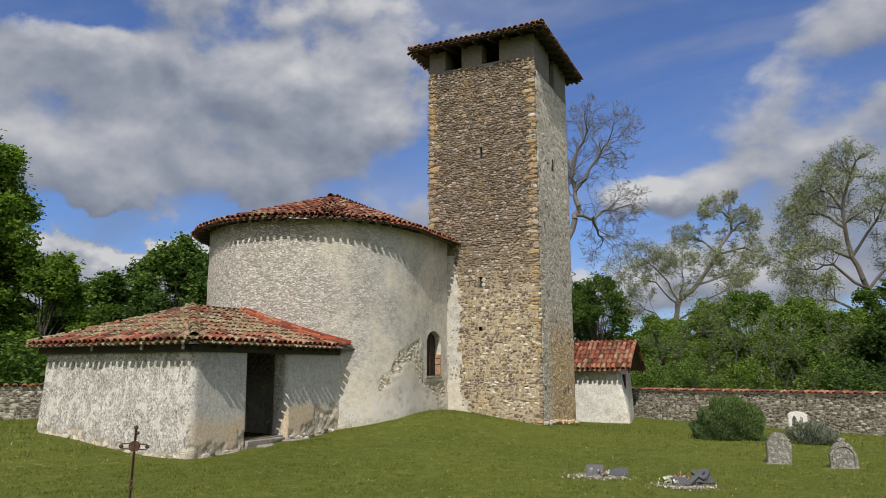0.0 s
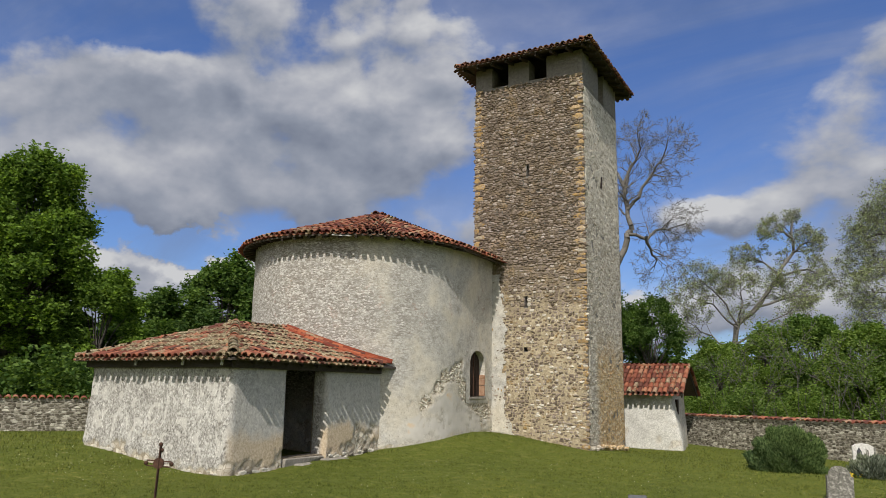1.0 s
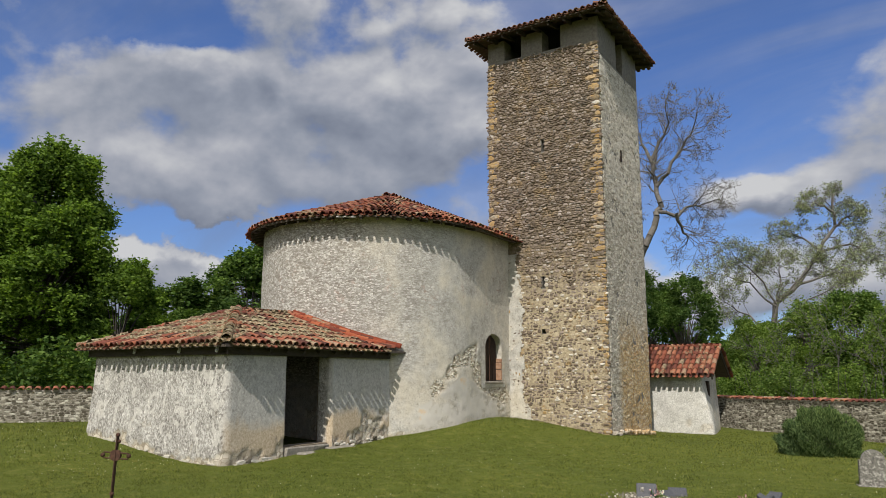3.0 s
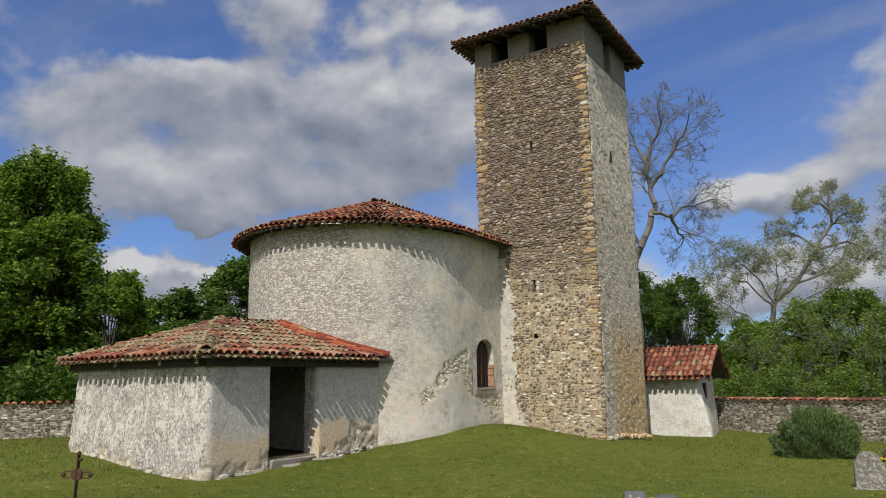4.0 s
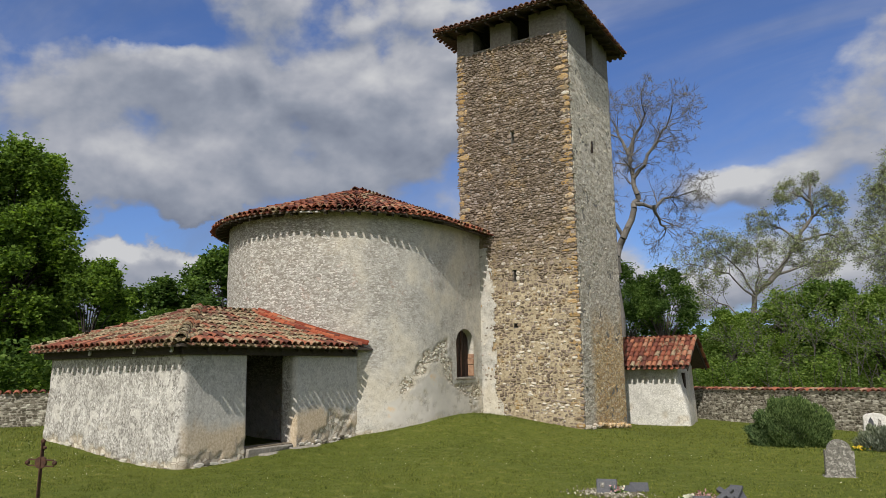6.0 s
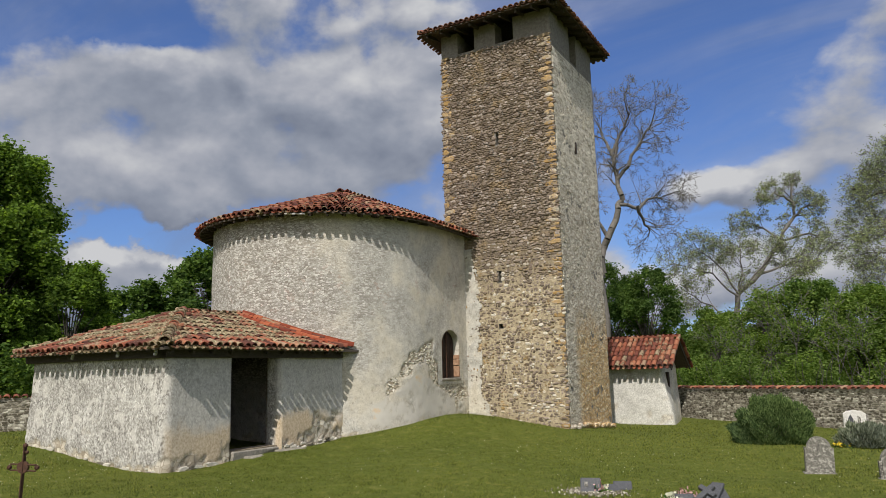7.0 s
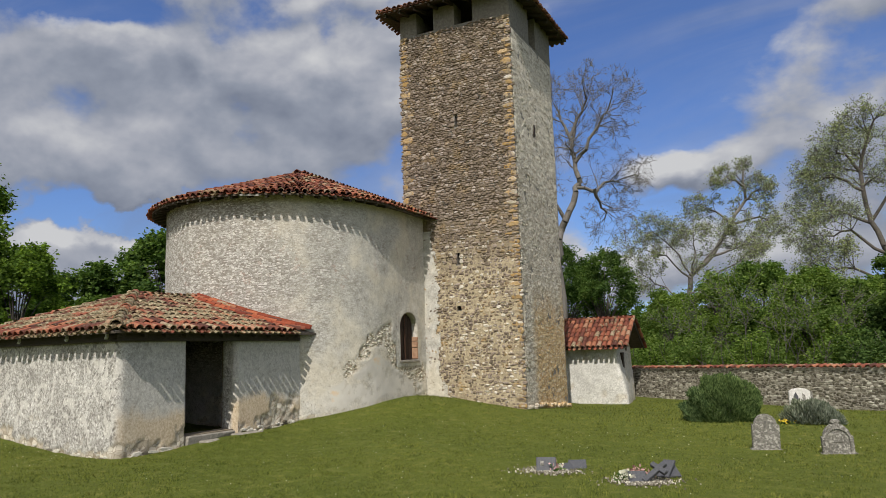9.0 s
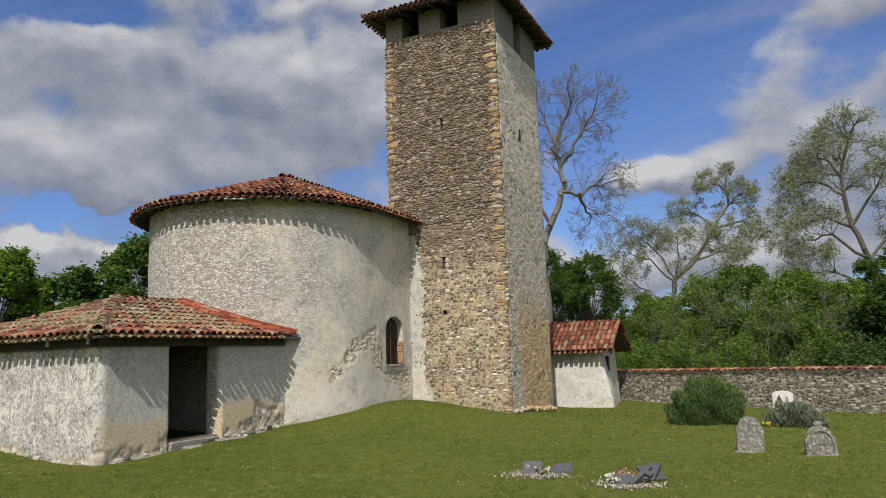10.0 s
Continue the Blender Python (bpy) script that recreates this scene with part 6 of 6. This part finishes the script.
def build_graves():
    rng = random.Random(17)
    # headstone with a worn round head
    t = new("headstone")
    tagged(t, "weathered lichen-spotted headstone with a rounded top", "headstone", "headstones on the lawn")
    piece("slab", outline_slab([(x, z + 0.0) for x, z in rounded_top(0.45, 0.63, 0.04)], 0.13, 0.014), M_tomb, t)
    piece("plinth", bevelled(boxes((-0.26, 0.26, -0.05, 0.18, -0.1, 0.035)), 0.015), M_tomb, t)
    place(t, 6.77, -6.3, 14, -2, 2, 0.02)
    # headstone with a carved niche and a knob
    t = new("headstone")
    tagged(t, "grey headstone with a carved arched niche and a knob", "headstone", "headstones on the lawn")
    piece("slab", outline_slab(rounded_top(0.58, 0.60, 0.04), 0.14, 0.014), M_tomb, t)
    bm = bmesh.new()
    w, h, k = 0.42, 0.50, 14
    r = w / 2
    ring = []
    path = [(-r, 0.03), (-r, h - r)] + [(-r * math.cos(math.pi * i / k), h - r + r * math.sin(math.pi * i / k)) for i in range(1, k)] + [(r, h - r), (r, 0.03)]
    for x, z in path:
        s = 1.16
        cz = h - r
        q = (x * s, cz + (z - cz) * s if z > cz else z)
        ring.append([bm.verts.new((px, py, pz)) for (px, pz), py in (((x, z), 0.0), ((x, z), -0.03), (q, -0.03), (q, 0.0))])
    for a, b in zip(ring, ring[1:]):
        for i in range(3):
            bm.faces.new((a[i], b[i], b[i + 1], a[i + 1]))
    bmesh.ops.recalc_face_normals(bm, faces=bm.faces[:])
    piece("moulding", bm, M_tomb, t, "raised arched moulding")
    bm = bevelled(boxes((-0.10, 0.10, -0.012, 0.004, 0.24, 0.42)), 0.01)
    piece("carving", bm, M_tomb, t, "small worn carved relief")
    bm = bmesh.new()
    bmesh.ops.create_icosphere(bm, subdivisions=2, radius=0.07, matrix=Matrix.Translation((0, 0.07, 0.63)) @ Matrix.Diagonal((1.4, 0.8, 0.8, 1)))
    piece("knob", bm, M_tomb, t)
    piece("plinth", bevelled(boxes((-0.33, 0.33, -0.05, 0.19, -0.1, 0.04)), 0.015), M_tomb, t)
    place(t, 7.88, -6.65, 12, -1, -2, 0.02)
    t.scale = (0.82, 0.82, 0.84)
    # pale headstone behind the lavender
    t = new("headstone")
    tagged(t, "pale stone headstone with a dark stained niche behind lavender", "headstone", "headstones on the lawn")
    pts = [(-0.31, 0), (0.31, 0), (0.31, 0.86), (0.2, 0.93), (0, 0.96), (-0.2, 0.93), (-0.31, 0.86)]
    piece("slab", outline_slab(pts, 0.14, 0.02), M_whitetomb, t)
    bm = outline_slab([(-0.19, 0.3), (-0.06, 0.3), (-0.05, 0.7), (-0.12, 0.84), (-0.19, 0.72)], 0.02, 0.003)
    piece("niche", bm, M_granite, t, "dark stained niche", Matrix.Translation((0, -0.008, 0)))
    piece("niche", outline_slab([(0.05, 0.45), (0.15, 0.45), (0.15, 0.74), (0.07, 0.80)], 0.02, 0.003), M_tomb, t, "grey stained niche", Matrix.Translation((0, -0.008, 0)))
    piece("pillar", bevelled(boxes((0.30, 0.37, 0.01, 0.13, 0, 0.84)), 0.015), M_tomb, t)
    place(t, 7.25, 0.1, 12, 0, 0, 0.02)
    t.scale = (0.80, 1.0, 0.80)

    # gravel-covered graves with plaques
    def gravel(name, cx, cy, rx, ry, n, turn, label):
        pile = Pile("pebble", None, M_pebble, M_pebble)
        c, s = math.cos(turn), math.sin(turn)
        for _ in range(n):
            a, q = rng.uniform(0, 6.28), abs(rng.gauss(0, 0.5))
            u, v = rx * q * math.cos(a), ry * q * math.sin(a)
            x, y = cx + u * c - v * s, cy + u * s + v * c
            k = rng.uniform(0.010, 0.030)
            m = pose(x, y, ground_z(x, y) + 0.015, rng.uniform(-20, 20), rng.uniform(-20, 20), rng.uniform(0, 360)) @ Matrix.Diagonal((k, k, k * 0.6, 1))
            pile.join(STONES[rng.randrange(14)], m)
        me = bpy.data.meshes.new(name)
        me.from_pydata(np.concatenate(pile.verts).tolist(), [], pile.faces)
        me.materials.append(M_pebble)
        tagged(new(name, me), label, "gravel", kind="stuff")
    gravel("grave_gravel", 3.86, -9.5, 0.50, 0.36, 1500, 0.25, "pale gravel spread over a low grave in the grass")
    gravel("grave_gravel", 5.40, -10.0, 0.48, 0.38, 1900, 0.35, "pale gravel spread over a low grave in the grass")

    def plaque(x, y, w, h, turn, tilt, label, mark=True, lift=0.0):
        t = new("memorial_plaque")
        tagged(t, label, "plaque", "plaques on the graves")
        piece("slab", bevelled(boxes((-w / 2, w / 2, 0, 0.035, -0.02, h)), 0.006), M_granite, t)
        if mark:
            piece("motif", bevelled(boxes((-w * 0.3, -w * 0.12, -0.006, 0.002, h * 0.45, h * 0.75)), 0.004), M_tomb, t, "small worn grey motif")
            piece("motif", boxes((-w * 0.1, w * 0.35, -0.004, 0.002, h * 0.12, h * 0.18)), M_slab, t, "pale worn bar of lettering")
        t.matrix_basis = pose(x, y, ground_z(x, y) + lift, tilt, 0, turn)
    plaque(3.86, -9.62, 0.30, 0.24, 16, -22, "grey granite memorial plaque propped on gravel")
    plaque(4.12, -9.35, 0.30, 0.20, 48, -60, "dark granite plaque lying tilted on gravel", False)
    plaque(4.20, -9.1, 0.28, 0.20, 20, -52, "dark granite plaque lying tilted on gravel", False)
    plaque(5.36, -10.14, 0.24, 0.22, 20, -48, "grey granite memorial plaque lying back on gravel")
    plaque(5.58, -9.62, 0.18, 0.34, -12, -58, "dark granite plaque leaning among flowers", False, 0.05)
    plaque(5.72, -9.5, 0.22, 0.24, 35, -58, "dark granite plaque leaning among flowers", False, 0.04)
    t = new("fallen_cross")
    tagged(t, "dark stone cross fallen over on the grave", "cross")
    bm = bmesh.new()
    beam(bm, (0, 0, 0), (0, 0, 0.62), 0.12, 0.07, (0, 1, 0))
    piece("shaft", bevelled(bm, 0.01), M_granite, t)
    bm = bmesh.new()
    beam(bm, (-0.2, 0.0, 0.44), (0.2, 0.0, 0.44), 0.075, 0.11, (0, 0, 1))
    piece("arm", bevelled(bm, 0.01), M_granite, t)
    t.matrix_basis = pose(5.42, -10.08, ground_z(5.42, -10.08) + 0.03, -56, 22, -30) @ Matrix.Diagonal((0.66, 0.8, 0.66, 1))

    def bouquet(name, label, x, y, size, mat, n, seed, lift=0.06):
        g = np.random.default_rng(seed)
        t = thing(name, label, "flowers", at=(x, y, ground_z(x, y)))
        c = np.array([x, y, ground_z(x, y) + lift]) + g.normal(size=(n, 3)) * np.array(size)
        tagged(part("blossom", leaf_mesh("blossom", c, 0.045, g, 1.0, 1.1), mat, t), kind="stuff")
        c = np.array([x, y, ground_z(x, y) + lift * 0.6]) + g.normal(size=(n, 3)) * np.array(size)
        tagged(part("greenery", leaf_mesh("greenery", c, 0.04, g), M_leaf_dark, t), kind="stuff")
    bouquet("yellow_flowers", "clump of yellow flowers beside the lavender", 6.95, -2.1, (0.10, 0.06, 0.03), M_yellow, 45, 1, 0.07)
    bouquet("faded_flowers", "faded pink artificial flowers lying on the grave", 5.3, -9.82, (0.08, 0.06, 0.04), M_pink, 160, 2, 0.10)
    bouquet("faded_flowers", "faded cream artificial flowers lying on the grave", 5.14, -10.0, (0.06, 0.06, 0.04), M_daisy, 90, 3, 0.08)
    bouquet("faded_flowers", "faded pink artificial flowers lying on the grave", 3.92, -9.48, (0.05, 0.05, 0.04), M_pink, 80, 4, 0.08)
    bouquet("faded_flowers", "small white artificial flower on the grave", 4.0, -9.38, (0.03, 0.03, 0.02), M_daisy, 30, 6, 0.07)


build_graves()


def build_cross():
    t = thing("iron_cross", "rusty wrought-iron grave cross standing in the grass", "cross", at=(-0.55, -15.63, ground_z(-0.55, -15.63)))
    x, y = -0.55, -15.63
    e = Vector((0.93, 0.36, 0))

    def bar(name, a, b, w, d, label=""):
        bm = bmesh.new()
        beam(bm, a, b, w, d, (0.36, -0.93, 0))
        part(name, bevelled(bm, 0.004), M_iron, t, label)
    c = Vector((x, y, 0))
    up = lambda z, s=0.0: c + e * s + Vector((0, 0, z))
    bar("upright", up(-0.5, -0.03), up(0.86, 0.015), 0.014, 0.05)
    for z in (0.62, 0.685):
        bar("arm", up(z, -0.155), up(z - 0.012, 0.165), 0.014, 0.026)
    bm = bmesh.new()
    bmesh.ops.create_cone(bm, cap_ends=True, segments=8, radius1=0.07, radius2=0.07, depth=0.03, matrix=Matrix.Translation(up(0.65, 0.005)) @ pose(0, 0, 0, 90, 0, 21))
    part("boss", bm, M_iron, t, "scrolled rusty boss")
    for s, z in ((-0.165, 0.65), (0.175, 0.645), (0.015, 0.88)):
        bm = bmesh.new()
        bmesh.ops.create_icosphere(bm, subdivisions=1, radius=0.03, matrix=Matrix.Translation(up(z, s)))
        part("finial", bm, M_iron, t)
    bm = bmesh.new()
    bmesh.ops.create_icosphere(bm, subdivisions=1, radius=0.024, matrix=Matrix.Translation(up(0.81, 0.04)))
    part("scroll", bm, M_iron, t)
    for z in (0.22, 0.15):
        bm = bmesh.new()
        bmesh.ops.create_icosphere(bm, subdivisions=1, radius=0.036, matrix=Matrix.Translation(up(z, -0.008)) @ Matrix.Diagonal((1, 0.7, 0.8, 1)))
        part("collar", bm, M_iron, t)


build_cross()


# ---- grass and daisies ----
def build_blades():
    g = np.random.default_rng(12)
    out = []

    def field(n, x0, x1, y0, y1, lo, hi, w):
        x, y = g.uniform(x0, x1, n), g.uniform(y0, y1, n)
        inside = (x > PX0) & (x < PX1 + 0.08) & (y > PY0 - 0.06)
        inside |= (x > -4.0) & (x < 0.02) & (y > -0.02) & (y < 4)
        inside |= (np.hypot(x - CX, y - CY) < R + 0.03) | ((x > CX - R) & (x < CX + R + 0.04) & (y > CY))
        inside |= (x > PX1) & (x < PX1 + 0.55) & (y > -9.0) & (y < -6.9)
        keep = ~inside & (y < 9.5 - 0.8 * (x - 2.4))
        x, y = x[keep], y[keep]
        n = len(x)
        z = np.array([ground_z(a, b) + 0.018 * fbm((a, b, 0), 1.6) for a, b in zip(x, y)]) - 0.008
        clump = np.array([0.5 + 0.5 * fbm((a, b, 3.0), 2.2, 2) for a, b in zip(x, y)])
        h = g.uniform(lo, hi, n) * (0.6 + 0.8 * np.clip(clump, 0, 1))
        a = g.uniform(0, 2 * np.pi, n)
        b = g.uniform(0, 2 * np.pi, n)
        lean = g.uniform(0.1, 0.9, n) * h
        p = np.stack([x, y, z], 1)
        s = np.stack([np.cos(a), np.sin(a), 0 * a], 1) * w * 0.5
        tip = p + np.stack([np.cos(b) * lean, np.sin(b) * lean, h], 1)
        out.append(np.stack([p - s, p + s, tip], 1).reshape(-1, 3))
    field(140000, -7.5, 9.5, -16.5, -9.0, 0.018, 0.042, 0.011)
    field(90000, -10.5, 11, -9.0, -3.0, 0.018, 0.042, 0.013)
    field(40000, -4, 13, -3.0, 9.0, 0.022, 0.06, 0.02)
    field(16000, -16, -7.0, -16.0, -6.0, 0.03, 0.08, 0.016)
    v = np.concatenate(out)
    me = bpy.data.meshes.new("grass")
    n = len(v) // 3
    me.vertices.add(3 * n)
    me.vertices.foreach_set("co", v.astype(np.float32).ravel())
    me.loops.add(3 * n)
    me.loops.foreach_set("vertex_index", np.arange(3 * n, dtype=np.int32))
    me.polygons.add(n)
    me.polygons.foreach_set("loop_start", np.arange(0, 3 * n, 3, dtype=np.int32))
    me.update()
    me.materials.append(M_blades)
    tagged(new("grass", me), "short mown grass blades on the lawn", "grass", kind="stuff")
    # daisies
    x, y = np.concatenate([g.uniform(-14, -5, 420), g.uniform(-2, 10, 420)]), np.concatenate([g.uniform(-13.5, -10.4, 420), g.uniform(-14, -4, 420)])
    keep = ~((x > PX0 - 0.1) & (x < PX1 + 0.1) & (y > PY0 - 0.1))
    c = np.array([(a, b, ground_z(a, b) + 0.05) for a, b in zip(x[keep], y[keep])])
    me = leaf_mesh("daisies", c, 0.016, g, 1.0, 1.0)
    me.materials.append(M_daisy)
    tagged(new("daisies", me), "small white and yellow daisies in the lawn", "flowers", kind="stuff")


build_blades()
